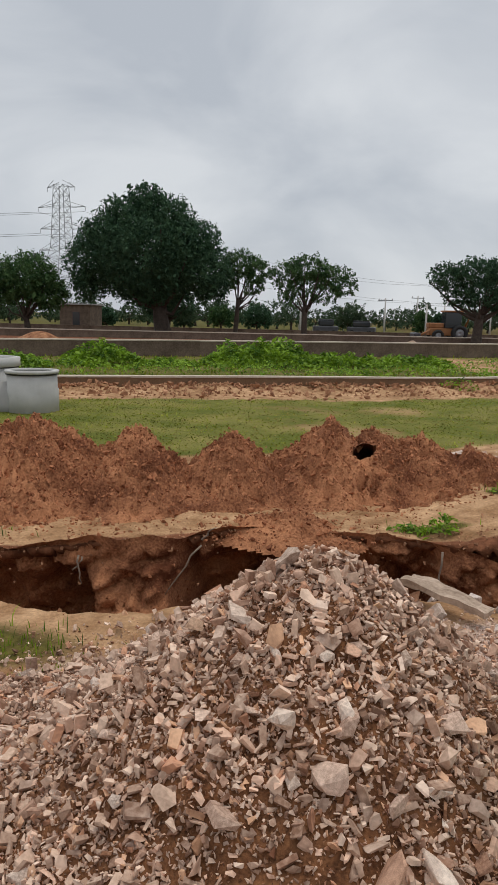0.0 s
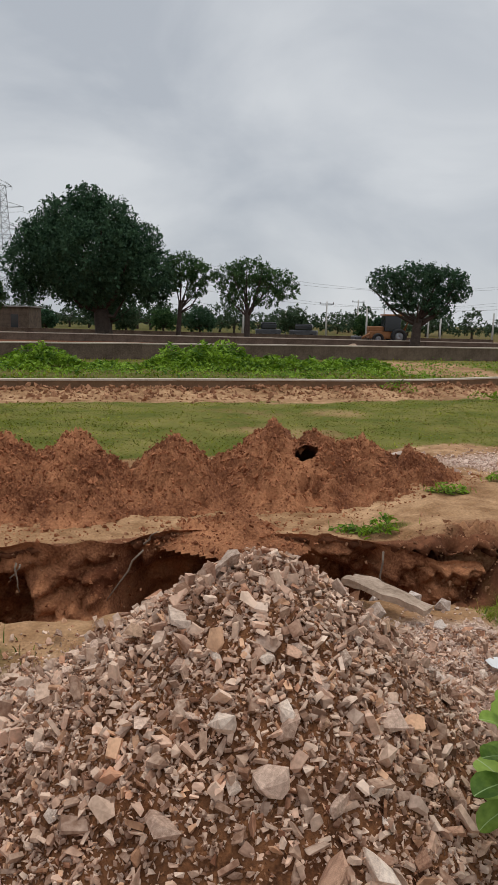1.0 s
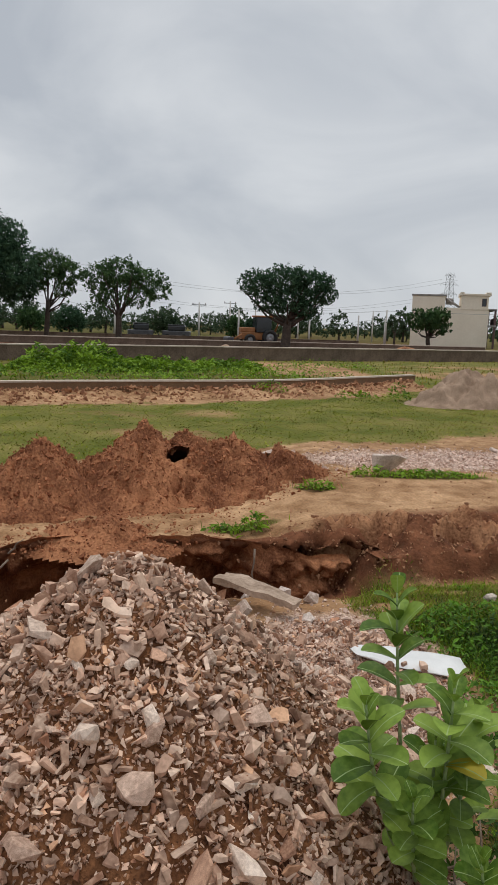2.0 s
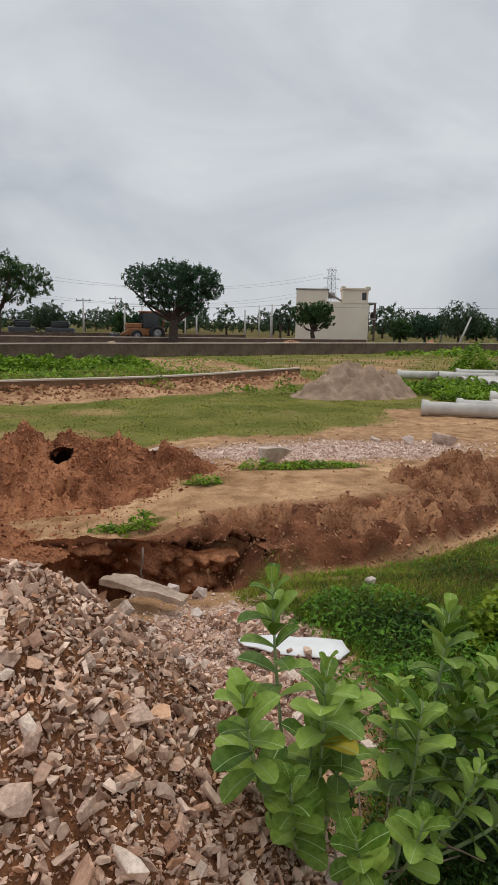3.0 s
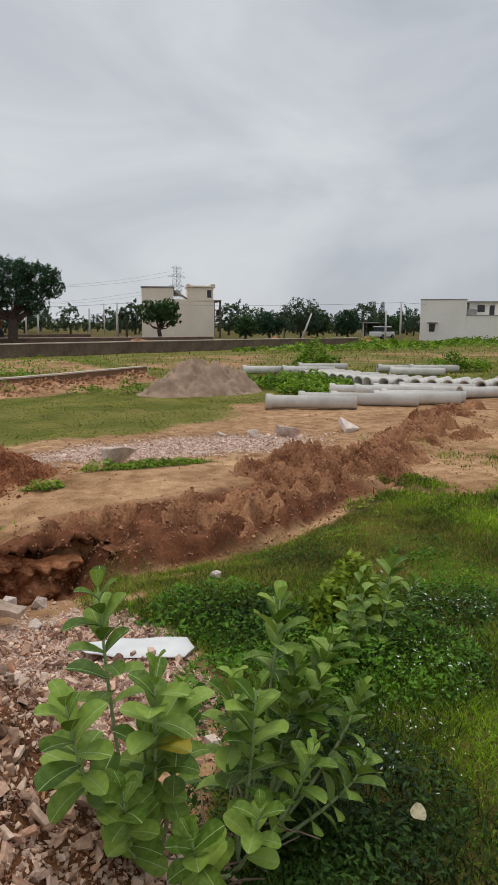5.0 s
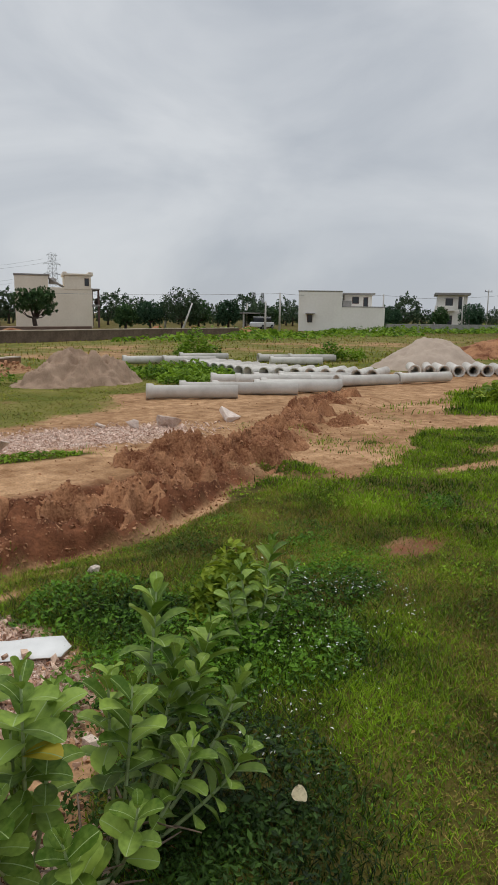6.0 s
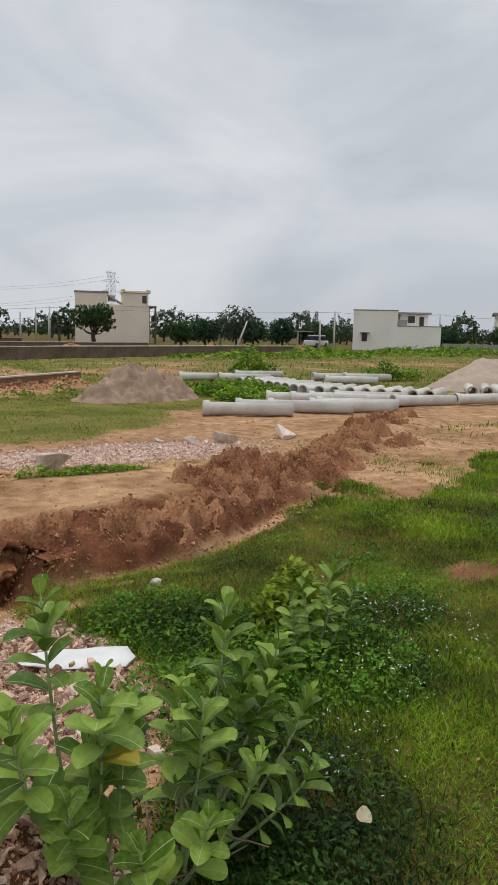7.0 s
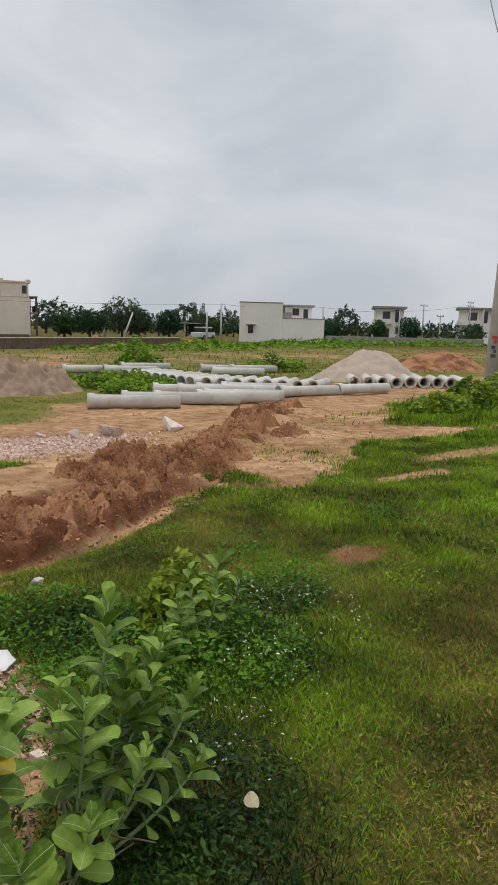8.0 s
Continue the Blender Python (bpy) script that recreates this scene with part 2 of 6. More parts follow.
LIME = leafy("lime_green_leaves", (0.06, 0.14, 0.01), (0.32, 0.4, 0.035), 0.3, 0.5)
FLOWER = leafy("white_petals", (0.6, 0.62, 0.55), (0.8, 0.8, 0.76), 0.2, 0.6)
TREE_DARK = leafy("dark_tree_leaves", (0.018, 0.052, 0.028), (0.07, 0.14, 0.07), 0.2, 0.75)
TREE_GREEN = leafy("tree_leaves", (0.022, 0.064, 0.022), (0.09, 0.165, 0.055), 0.2, 0.75)
TREE_FAR = leafy("far_tree_leaves", (0.03, 0.06, 0.03), (0.085, 0.13, 0.065), 0.2, 0.7)


def ground_material():
    """Bare earth, red earth darkened for trench shade, turf and stone chips, mixed by the plan's cover with ragged
    edges.
    """
    m = bpy.data.materials.new("open_ground")
    m.use_nodes = True
    n, l = m.node_tree.nodes, m.node_tree.links
    p = n["Principled BSDF"]
    p.inputs["Roughness"].default_value = 0.95
    p.inputs["Specular IOR Level"].default_value = 0.15
    tc = n.new("ShaderNodeTexCoord")

    def noise_at(scale, detail=6.0):
        t = n.new("ShaderNodeTexNoise")
        t.inputs["Scale"].default_value, t.inputs["Detail"].default_value = scale, detail
        l.new(tc.outputs["Object"], t.inputs["Vector"])
        return t.outputs["Fac"]

    big, mid, fine = noise_at(0.8), noise_at(5.0), noise_at(45.0)

    def ramp(fac, c0, c1, p0=0.3, p1=0.7):
        r = n.new("ShaderNodeValToRGB")
        r.color_ramp.elements[0].position, r.color_ramp.elements[0].color = p0, (*c0, 1)
        r.color_ramp.elements[1].position, r.color_ramp.elements[1].color = p1, (*c1, 1)
        l.new(fac, r.inputs[0])
        return r.outputs[0]

    def mixed(fac, a, b, kind="MIX", amount=None):
        x = n.new("ShaderNodeMix")
        x.data_type, x.blend_type = "RGBA", kind
        if fac is None:
            x.inputs[0].default_value = amount
        else:
            l.new(fac, x.inputs[0])
        l.new(a, x.inputs[6])
        l.new(b, x.inputs[7])
        return x.outputs[2]

    def ragged(channel):
        a = n.new("ShaderNodeMath")
        a.operation = "MULTIPLY_ADD"
        a.inputs[1].default_value = 0.7
        l.new(mid, a.inputs[0])
        l.new(channel, a.inputs[2])
        b = n.new("ShaderNodeMapRange")
        b.inputs["From Min"].default_value, b.inputs["From Max"].default_value = 0.62, 1.02
        l.new(a.outputs[0], b.inputs["Value"])
        return b.outputs[0]

    at = n.new("ShaderNodeAttribute")
    at.attribute_name = "cover"
    sep = n.new("ShaderNodeSeparateColor")
    l.new(at.outputs["Color"], sep.inputs[0])
    earth = mixed(None, ramp(mid, (0.3, 0.162, 0.078), (0.6, 0.38, 0.215)), ramp(big, (0.7, 0.64, 0.58), (1.1, 1.1, 1.1), 0.35, 0.65), "MULTIPLY", 1.0)
    # red soil's own hue, its ramp darkened to paint in the trench shade
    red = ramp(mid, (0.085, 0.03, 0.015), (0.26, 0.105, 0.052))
    turf = ramp(mid, (0.042, 0.038, 0.008), (0.145, 0.118, 0.027))
    chips = ramp(fine, (0.38, 0.26, 0.2), (0.76, 0.61, 0.52), 0.38, 0.62)
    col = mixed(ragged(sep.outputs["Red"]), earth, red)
    worn = ramp(big, (0.12, 0.145, 0.018), (0.3, 0.26, 0.075), 0.4, 0.7)
    turf = mixed(at.outputs["Alpha"], turf, worn)
    col = mixed(ragged(sep.outputs["Green"]), col, turf)
    col = mixed(ragged(sep.outputs["Blue"]), col, chips)
    shade = ramp(fine, (0.72, 0.72, 0.72), (1.12, 1.12, 1.12))
    col = mixed(None, col, shade, "MULTIPLY", 1.0)
    l.new(col, p.inputs["Base Color"])
    ad = n.new("ShaderNodeMath")
    ad.operation = "MULTIPLY_ADD"
    ad.inputs[1].default_value = 0.4
    l.new(fine, ad.inputs[0])
    l.new(mid, ad.inputs[2])
    bp = n.new("ShaderNodeBump")
    bp.inputs["Strength"].default_value, bp.inputs["Distance"].default_value = 0.7, 0.03
    l.new(ad.outputs[0], bp.inputs["Height"])
    l.new(bp.outputs[0], p.inputs["Normal"])
    return m


GROUND = ground_material()

# ---- building tools ----
def vnoise(x, y, seed=0):
    """Smooth value noise on arrays, 0 to 1."""
    xi, yi = np.floor(x).astype(np.int64), np.floor(y).astype(np.int64)
    fx, fy = x - xi, y - yi
    fx, fy = fx * fx * (3 - 2 * fx), fy * fy * (3 - 2 * fy)

    def h(a, b):
        k = (a * 374761393 + b * 668265263 + seed * 1442695041) & 0xFFFFFFFF
        k = ((k ^ (k >> 13)) * 1274126177) & 0xFFFFFFFF
        return ((k ^ (k >> 16)) & 0xFFFF) / 65535.0

    return (h(xi, yi) * (1 - fx) + h(xi + 1, yi) * fx) * (1 - fy) + (h(xi, yi + 1) * (1 - fx) + h(xi + 1, yi + 1) * fx) * fy


def fbm(x, y, scale, octaves=4, seed=0, gain=0.5):
    """Layered noise about zero, within about one."""
    out, amp, total = 0.0, 1.0, 0.0
    for k in range(octaves):
        out = out + amp * (2 * vnoise(x * scale + 17.3 * k, y * scale - 9.1 * k, seed + k) - 1)
        total, amp, scale = total + amp, amp * gain, scale * 2.03
    return out / total


def crumbly(x, y, scale, seed):
    """Broken, ridged relief, as dug earth has, about zero."""
    a = 1 - np.abs(fbm(x + 0.04 * fbm(x, y, 9, 2, seed + 5), y, scale, 2, seed)) * 2.6
    return 0.6 * a - 0.35 + 0.3 * fbm(x, y, scale * 1.7, 2, seed + 9)


def step(v, a, b):
    t = np.clip((v - a) / (b - a), 0, 1)
    return t * t * (3 - 2 * t)


def mesh_of(name, verts, faces, mat, smooth=False):
    me = bpy.data.meshes.new(name)
    verts = np.asarray(verts, dtype=np.float32).reshape(-1, 3)
    faces = np.asarray(faces, dtype=np.int32)
    k = faces.shape[1]
    me.vertices.add(len(verts))
    me.vertices.foreach_set("co", verts.ravel())
    me.loops.add(faces.size)
    me.loops.foreach_set("vertex_index", faces.ravel())
    me.polygons.add(len(faces))
    me.polygons.foreach_set("loop_start", np.arange(0, faces.size, k, dtype=np.int32))
    me.polygons.foreach_set("use_smooth", np.full(len(faces), smooth, dtype=bool))
    me.update(calc_edges=True)
    me.validate()
    if mat:
        me.materials.append(mat)
    return me


def part(name, data, mat, parent, label=""):
    """Links a bmesh or mesh as one object under a thing or part."""
    if isinstance(data, bmesh.types.BMesh):
        me = bpy.data.meshes.new(name)
        data.to_mesh(me)
        data.free()
        if mat:
            me.materials.append(mat)
    else:
        me = data
    ob = new(name, me)
    if parent is not None:
        ob.parent = parent
    return tagged(ob, label) if label else ob


def thing(name, x, y, z, label, category, group="", rz=0.0, kind=""):
    ob = new(name)
    ob.empty_display_size = 0.2
    ob.matrix_basis = pose(x, y, z, 0, 0, rz)
    return tagged(ob, label, category, group, kind)


def box(x0, y0, z0, x1, y1, z1, bevel=0.0, bm=None):
    bm = bm or bmesh.new()
    got = bmesh.ops.create_cube(bm, size=1)
    for v in got["verts"]:
        v.co = Vector(((x0 + x1) / 2 + v.co.x * (x1 - x0), (y0 + y1) / 2 + v.co.y * (y1 - y0), (z0 + z1) / 2 + v.co.z * (z1 - z0)))
    if bevel:
        bmesh.ops.bevel(bm, geom=list({e for v in got["verts"] for e in v.link_edges}), offset=bevel, segments=2, profile=0.5, affect="EDGES")
    return bm


def tube(points, radii, sides=8, bm=None, closed=True):
    """A round bar along points, with a radius at each."""
    bm = bm or bmesh.new()
    rings, pts = [], [Vector(p) for p in points]
    for i, p in enumerate(pts):
        d = (pts[min(i + 1, len(pts) - 1)] - pts[max(i - 1, 0)]).normalized()
        a = d.cross(Vector((0.3, 0.2, 1)) if abs(d.z) < 0.9 else Vector((1, 0.1, 0))).normalized()
        b = d.cross(a)
        rings.append([bm.verts.new(p + radii[i] * (math.cos(2 * math.pi * k / sides) * a + math.sin(2 * math.pi * k / sides) * b)) for k in range(sides)])
    for r0, r1 in zip(rings, rings[1:]):
        for k in range(sides):
            f = bm.faces.new((r0[k], r0[(k + 1) % sides], r1[(k + 1) % sides], r1[k]))
            f.smooth = sides > 5
    if closed:
        bm.faces.new(rings[0][::-1])
        bm.faces.new(rings[-1])
    return bm


def lathe(profile, sides=24, bm=None):
    """Turns (radius, height) pairs about z; the profile closes on itself."""
    bm = bm or bmesh.new()
    rings = [[bm.verts.new((r * math.cos(2 * math.pi * k / sides), r * math.sin(2 * math.pi * k / sides), z)) for k in range(sides)] for r, z in profile]
    for r0, r1 in zip(rings, rings[1:] + rings[:1]):
        for k in range(sides):
            f = bm.faces.new((r0[k], r0[(k + 1) % sides], r1[(k + 1) % sides], r1[k]))
            f.smooth = True
    return bm


def stone_data(seed, flat=0.6, points=11):
    """Vertices and triangles of one angular broken stone, about one long."""
    rs = random.Random(seed)
    bm = bmesh.new()
    for _ in range(points):
        v = Vector((rs.gauss(0, 1), rs.gauss(0, 1), rs.gauss(0, 1))).normalized()
        m = max(abs(v.x), abs(v.y), abs(v.z))
        v = v / m ** 0.6
        bm.verts.new((v.x * 0.5, v.y * 0.36 * rs.uniform(0.8, 1.1), v.z * 0.5 * flat))
    got = bmesh.ops.convex_hull(bm, input=bm.verts)
    bmesh.ops.delete(bm, geom=[v for v in bm.verts if not v.link_faces], context="VERTS")
    bmesh.ops.triangulate(bm, faces=bm.faces)
    bm.verts.index_update()
    vs = np.array([v.co for v in bm.verts])
    fs = np.array([[v.index for v in f.verts] for f in bm.faces])
    bm.free()
    return vs, fs


def shard_data(seed):
    """One quarried shard: a skewed block with flat faces, split corners and sharp edges, about one long."""
    rs = random.Random(seed)
    wide, thick, taper = rs.uniform(0.45, 0.8), rs.uniform(0.14, 0.38), rs.uniform(0.25, 0.9)
    bm = bmesh.new()
    for sx in (-1, 1):
        for sy in (-1, 1):
            for sz in (-1, 1):
                c = Vector((sx * 0.5 * rs.uniform(0.62, 1.0), sy * 0.5 * wide * rs.uniform(0.5, 1.1) * (taper if sx > 0 else 1), sz * 0.5 * thick * rs.uniform(0.4, 1.2)))
                if rs.random() < 0.3:
                    bm.verts.new(c * Vector((0.62, 1, 1)).length / 1.55)
                    c.y *= 0.55
                bm.verts.new(c)
    bmesh.ops.convex_hull(bm, input=bm.verts)
    bmesh.ops.delete(bm, geom=[v for v in bm.verts if not v.link_faces], context="VERTS")
    bmesh.ops.triangulate(bm, faces=bm.faces)
    bm.verts.index_update()
    vs = np.array([v.co for v in bm.verts])
    fs = np.array([[v.index for v in f.verts] for f in bm.faces])
    bm.free()
    return vs, fs


STONES = [shard_data(100 + k) for k in range(14)] + [stone_data(140 + k, (0.35, 0.5, 0.62)[k % 3], 8) for k in range(12)]


def random_turns(n, rng, tilt=math.pi):
    """n random rotation matrices; tilt limits the lean."""
    a, b, c = rng.uniform(0, 2 * math.pi, n), rng.normal(0, 1, n).clip(-2, 2) * tilt / 2, rng.normal(0, 1, n).clip(-2, 2) * tilt / 2
    ca, sa, cb, sb, cc, sc = np.cos(a), np.sin(a), np.cos(b), np.sin(b), np.cos(c), np.sin(c)
    m = np.empty((n, 3, 3))
    m[:, 0] = np.stack((ca * cb, ca * sb * sc - sa * cc, ca * sb * cc + sa * sc), 1)
    m[:, 1] = np.stack((sa * cb, sa * sb * sc + ca * cc, sa * sb * cc - ca * sc), 1)
    m[:, 2] = np.stack((-sb, cb * sc, cb * cc), 1)
    return m


def scattered(places, sizes, rng, tilt=1.0, templates=None):
    """Joined vertices and triangles of many broken stones or clods."""
    templates = templates or STONES
    turns = random_turns(len(places), rng, tilt)
    pick = rng.integers(0, len(templates), len(places))
    vv, ff, base = [], [], 0
    for k, (vs, fs) in enumerate(templates):
        idx = np.nonzero(pick == k)[0]
        if not len(idx):
            continue
        v = np.einsum("nij,vj->nvi", turns[idx], vs) * sizes[idx][:, None, None] + places[idx][:, None, :]
        f = fs[None] + (np.arange(len(idx)) * len(vs))[:, None, None] + base
        vv.append(v.reshape(-1, 3))
        ff.append(f.reshape(-1, 3))
        base += len(idx) * len(vs)
    return np.concatenate(vv), np.concatenate(ff)


def blades(places, heights, widths, rng, lean=0.5):
    """Joined tapering, bent grass blades: five vertices and three triangles each."""
    n = len(places)
    a = rng.uniform(0, 2 * math.pi, n)
    side = np.stack((np.cos(a), np.sin(a), np.zeros(n)), 1) * widths[:, None] / 2
    b = rng.uniform(0, 2 * math.pi, n)
    bend = np.stack((np.cos(b), np.sin(b), np.zeros(n)), 1) * (heights * rng.uniform(0.1, 1.0, n) * lean)[:, None]
    up = np.zeros((n, 3))
    up[:, 2] = heights
    v = np.stack((places - side, places + side, places + up * 0.55 + bend * 0.35 - side * 0.8, places + up * 0.55 + bend * 0.35 + side * 0.8, places + up + bend), 1)
    k = (np.arange(n) * 5)[:, None]
    f = np.concatenate((k + [[0, 1, 3]], k + [[0, 3, 2]], k + [[2, 3, 4]]), 0)
    return v.reshape(-1, 3), f


def leaves(places, sizes, rng, tilt=1.2, slim=0.45):
    """Joined pointed leaves, each a folded pair of triangles on four vertices."""
    n = len(places)
    turns = random_turns(n, rng, tilt)
    shape = np.array([[-0.5, 0, 0], [0.05, -slim / 2, 0.06], [0.5, 0, -0.06], [0.05, slim / 2, 0.06]])
    v = np.einsum("nij,vj->nvi", turns, shape) * sizes[:, None, None] + places[:, None, :]
    k = (np.arange(n) * 4)[:, None]
    f = np.concatenate((k + [[0, 1, 2]], k + [[0, 2, 3]]), 0)
    return v.reshape(-1, 3), f

# ---- the plan of the ground ----
ROUND = [stone_data(300 + k, 0.8, 8) for k in range(8)]
CRUMBS = [stone_data(350 + k, 0.8, 4) for k in range(8)]
GRIT_SHAPES = [stone_data(330 + k, 0.6, 6) for k in range(10)]

def trench(x):
    """Near lip, far lip and depth of the pipe trench along x."""
    near = np.interp(x, (-8, -2.6, -2, -1.5, -1.1, -0.9, -0.4, 0.3, 1.0, 1.6, 2.1), (3.9, 4.25, 4.33, 4.2, 4.36, 4.5, 4.6, 4.72, 4.95, 5.2, 5.5))
    far = np.interp(x, (-8, -2.4, -1.9, -1.2, -0.7, 0, 0.6, 1.1, 1.6, 2.1), (4.8, 5.3, 5.58, 5.85, 6.12, 6.12, 6.05, 5.92, 5.85, 5.75))
    deep = np.interp(x, (-8, -2, 0.3, 1.0, 1.5, 2.05), (1.15, 1.15, 1.1, 0.85, 0.45, 0.0))
    return near, far, deep


def bank_foot(x):
    return np.interp(x, (0.6, 1.4, 2.1, 3.0, 4.0, 4.6, 5.2, 5.8, 7.0, 9.0, 11, 20), (5.1, 5.2, 5.38, 5.38, 5.75, 6.1, 6.0, 5.4, 5.9, 7.1, 6.7, 6.5))


def kerb_line(x):
    return np.interp(x, (-40, -14, -6.3, -2.6, 0.2, 3.0, 5.0, 7.0, 8.8), (6.5, 14.0, 16.2, 17.55, 18.4, 19.25, 20.3, 21.8, 23.0))


def wall_line(x):
    return np.interp(x, (-60, -12.9, -4.5, 0, 7, 16, 26.7, 36), (2, 27.5, 31.8, 34, 36.8, 40.5, 44.4, 46.5))


def ground_height(x, y, rough=True):
    h = 0.035 * fbm(x, y, 0.35, 3, 3)
    near, far, deep = trench(x + 0.0)
    ragged = 0.13 * fbm(x, y, 1.5, 3, 21) + 0.05 * fbm(x, y, 6.0, 2, 22) + 0.03 * fbm(x, y, 16.0, 2, 23)
    inside = step(y, near - 0.05 + ragged, near + 0.2 + ragged) * (1 - step(y, far - 0.14 + ragged, far + ragged))
    floor = deep * (0.9 + 0.12 * fbm(x, y, 2.0, 3, 5))
    h = h - inside * floor
    # the dug bank that carries on where the trench runs out
    foot = bank_foot(x) + 0.13 * fbm(x, y, 1.3, 3, 31) + 0.05 * fbm(x, y, 5.0, 2, 32)
    rise = np.interp(x, (0.8, 1.5, 3.2, 4.2, 5.4, 6.2), (0.0, 0.14, 0.16, 0.12, 0.06, 0.0))
    face = 0.65 * step(y, foot, foot + 0.16) + 0.35 * step(y, foot + 0.1, foot + 0.7)
    h = h + rise * face * (1 - step(y, 7.6, 10.0))
    h = h - 0.16 * np.interp(x, (0.9, 1.4, 3.0, 4.4, 5.0), (0, 1, 1, 0.5, 0)) * step(y, foot - 0.7, foot - 0.1) * (1 - face)
    craggy = face * (1 - step(y, foot + 0.5, foot + 1.1)) * np.interp(x, (0.8, 1.5, 5.0, 6.0), (0, 1, 1, 0))
    h = h + craggy * (0.26 * fbm(x, y, 1.9, 3, 41) + 0.2 * crumbly(x, y, 3.6, 42) + 0.08 * crumbly(x, y, 11, 43))
    if rough:
        soil = np.clip(bare(x, y), 0, 1)
        h = h + soil * (0.03 * fbm(x, y, 2.2, 4, 51) + 0.018 * crumbly(x, y, 6, 52) + 0.01 * crumbly(x, y, 18, 53)) * (y < 40)
    # earth thrown up against the kerb
    h = h + 0.15 * np.exp(-(((y - kerb_line(x) + 0.25) / 0.4) ** 2)) * (y < kerb_line(x)) * (x < 8.7) * (x > -16) * (1 + 0.5 * fbm(x, y, 1.5, 3, 62))
    # tyre-churned ridge leading to the pipes
    ridge = np.exp(-(((y - np.interp(x, (6.0, 9.0, 12.5), (7.0, 9.4, 10.9))) / 0.45) ** 2)) * step(x, 6.0, 7.2) * (1 - step(x, 11.5, 13))
    h = h + ridge * (0.09 + 0.16 * fbm(x, y, 1.4, 4, 61))
    return h


def bare(x, y):
    """1 where earth lies open, 0 under turf."""
    return 1 - turf(x, y)


def turf(x, y):
    w = 0.35 * fbm(x, y, 0.9, 4, 71) + 0.12 * fbm(x, y, 4.0, 3, 72)
    foot = bank_foot(x)
    near_lawn = (1 - step(y + 0.7 * w, foot - 0.12, foot + 0.12)) * step(x + 0.3 * w, np.interp(y, (0, 2.1, 2.4, 3.1, 4.0, 4.6, 5.2), (0.95, 1.05, 1.1, 1.6, 1.65, 1.3, 1.4)), np.interp(y, (0, 2.1, 2.4, 3.1, 4.0, 4.6, 5.2), (1.15, 1.25, 1.3, 1.8, 1.85, 1.5, 1.6)))
    tn, tf, td = trench(x)
    near_lawn = near_lawn * (1 - step(y, tn - 0.1 + 0.3 * w, tn + 0.05 + 0.3 * w) * (y < tf + 0.2) * (td > 0.04))
    for cx, cy, rx, ry in ((2.15, 4.95, 0.65, 0.16), (4.6, 3.66, 0.36, 0.15), (1.75, 4.55, 0.25, 0.12), (7.6, 5.1, 0.8, 0.2), (9.6, 5.6, 1.3, 0.25)):
        near_lawn = near_lawn * (1 - 0.92 * np.exp(-((((x - cx + 0.9 * w) / rx) ** 2 + ((y - cy - 0.5 * w) / ry) ** 2) ** 2) * (1 + 1.5 * np.clip(fbm(x, y, 3.2, 3, 73), -0.5, 1))))
    k = kerb_line(x)
    mid = step(y + 2 * w, np.interp(x, (-8, -2, 1.5, 2.5, 4.5, 6.5, 7.5), (8.6, 8.8, 9.6, 10.9, 11.0, 11.6, 13.8)), np.interp(x, (-8, -2, 1.5, 2.5, 4.5, 6.5, 7.5), (9.4, 9.6, 10.4, 11.7, 11.8, 12.6, 14.8)))
    mid = mid * (1 - step(y + 2 * w, k - 2.6, k - 2.0) * (1 - step(x, 8.0, 9.5)))
    mid = mid * (1 - 0.55 * step(fbm(x, y, 0.35, 4, 81), 0.02, 0.4))
    mid = mid * (1 - step(x + w, 9.5, 12.5) * (1 - step(y, 13.5 + 4 * w, 15.5 + 4 * w)))
    beyond = step(y, k, k + 0.2)
    beyond = beyond * (1 - 0.9 * step(x + 2 * w, 3.0, 6.0) * step(y, 24, 27) * (1 - step(y, 33, 37)))
    side = step(x + w, np.interp(y, (5, 6.6, 8.1, 10, 14), (13, 12.4, 10.9, 13.4, 19)), np.interp(y, (5, 6.6, 8.1, 10, 14), (13.6, 13, 11.6, 14.2, 20.5)))
    side = side * (1 - step(y + w, 10.0, 10.9)) * step(y + w, 6.9, 7.4)
    left = 0.8 * np.exp(-((((x + 2.0) / 0.8) ** 2 + ((y - 3.75) / 0.3) ** 2) ** 2)) + 0.5 * np.exp(-((((x + 3.2) / 0.7) ** 2 + ((y - 5.7) / 0.25) ** 2) ** 2))
    tufts = np.zeros_like(x)
    for cx, cy, rx, ry in ((0.88, 6.35, 0.32, 0.13), (1.75, 7.35, 0.25, 0.12), (3.2, 7.9, 0.8, 0.22), (1.75, 5.0, 0.3, 0.4), (5.6, 6.3, 0.3, 0.6)):
        tufts = np.maximum(tufts, np.exp(-((((x - cx) / rx) ** 2 + ((y - cy) / ry) ** 2) ** 2)))
    thin = step(fbm(x, y, 0.7, 4, 74), 0.05, 0.5) * step(x, 6.3, 7.5) * (1 - step(x, 12, 14)) * (y > 5.5) * (y < 9.5)
    tufts = np.maximum(tufts, 0.5 * thin)
    far = np.where(y > 14, np.maximum(mid, beyond), mid)
    wall = wall_line(x)
    far = far * (1 - step(y, wall, wall + 1) * (1 - step(x, 30, 40)) * (1 - 0.6 * step(y, 62, 75)))
    far = np.maximum(far, 0.9 * step(np.hypot(x, y), 75, 100))
    far = far * (1 - 0.35 * step(x, 8, 12) * step(y, 22, 26))
    out = np.where(y < 8.3, np.maximum(near_lawn, 0), far)
    return np.clip(np.maximum.reduce((out, side, left, tufts)), 0, 1)


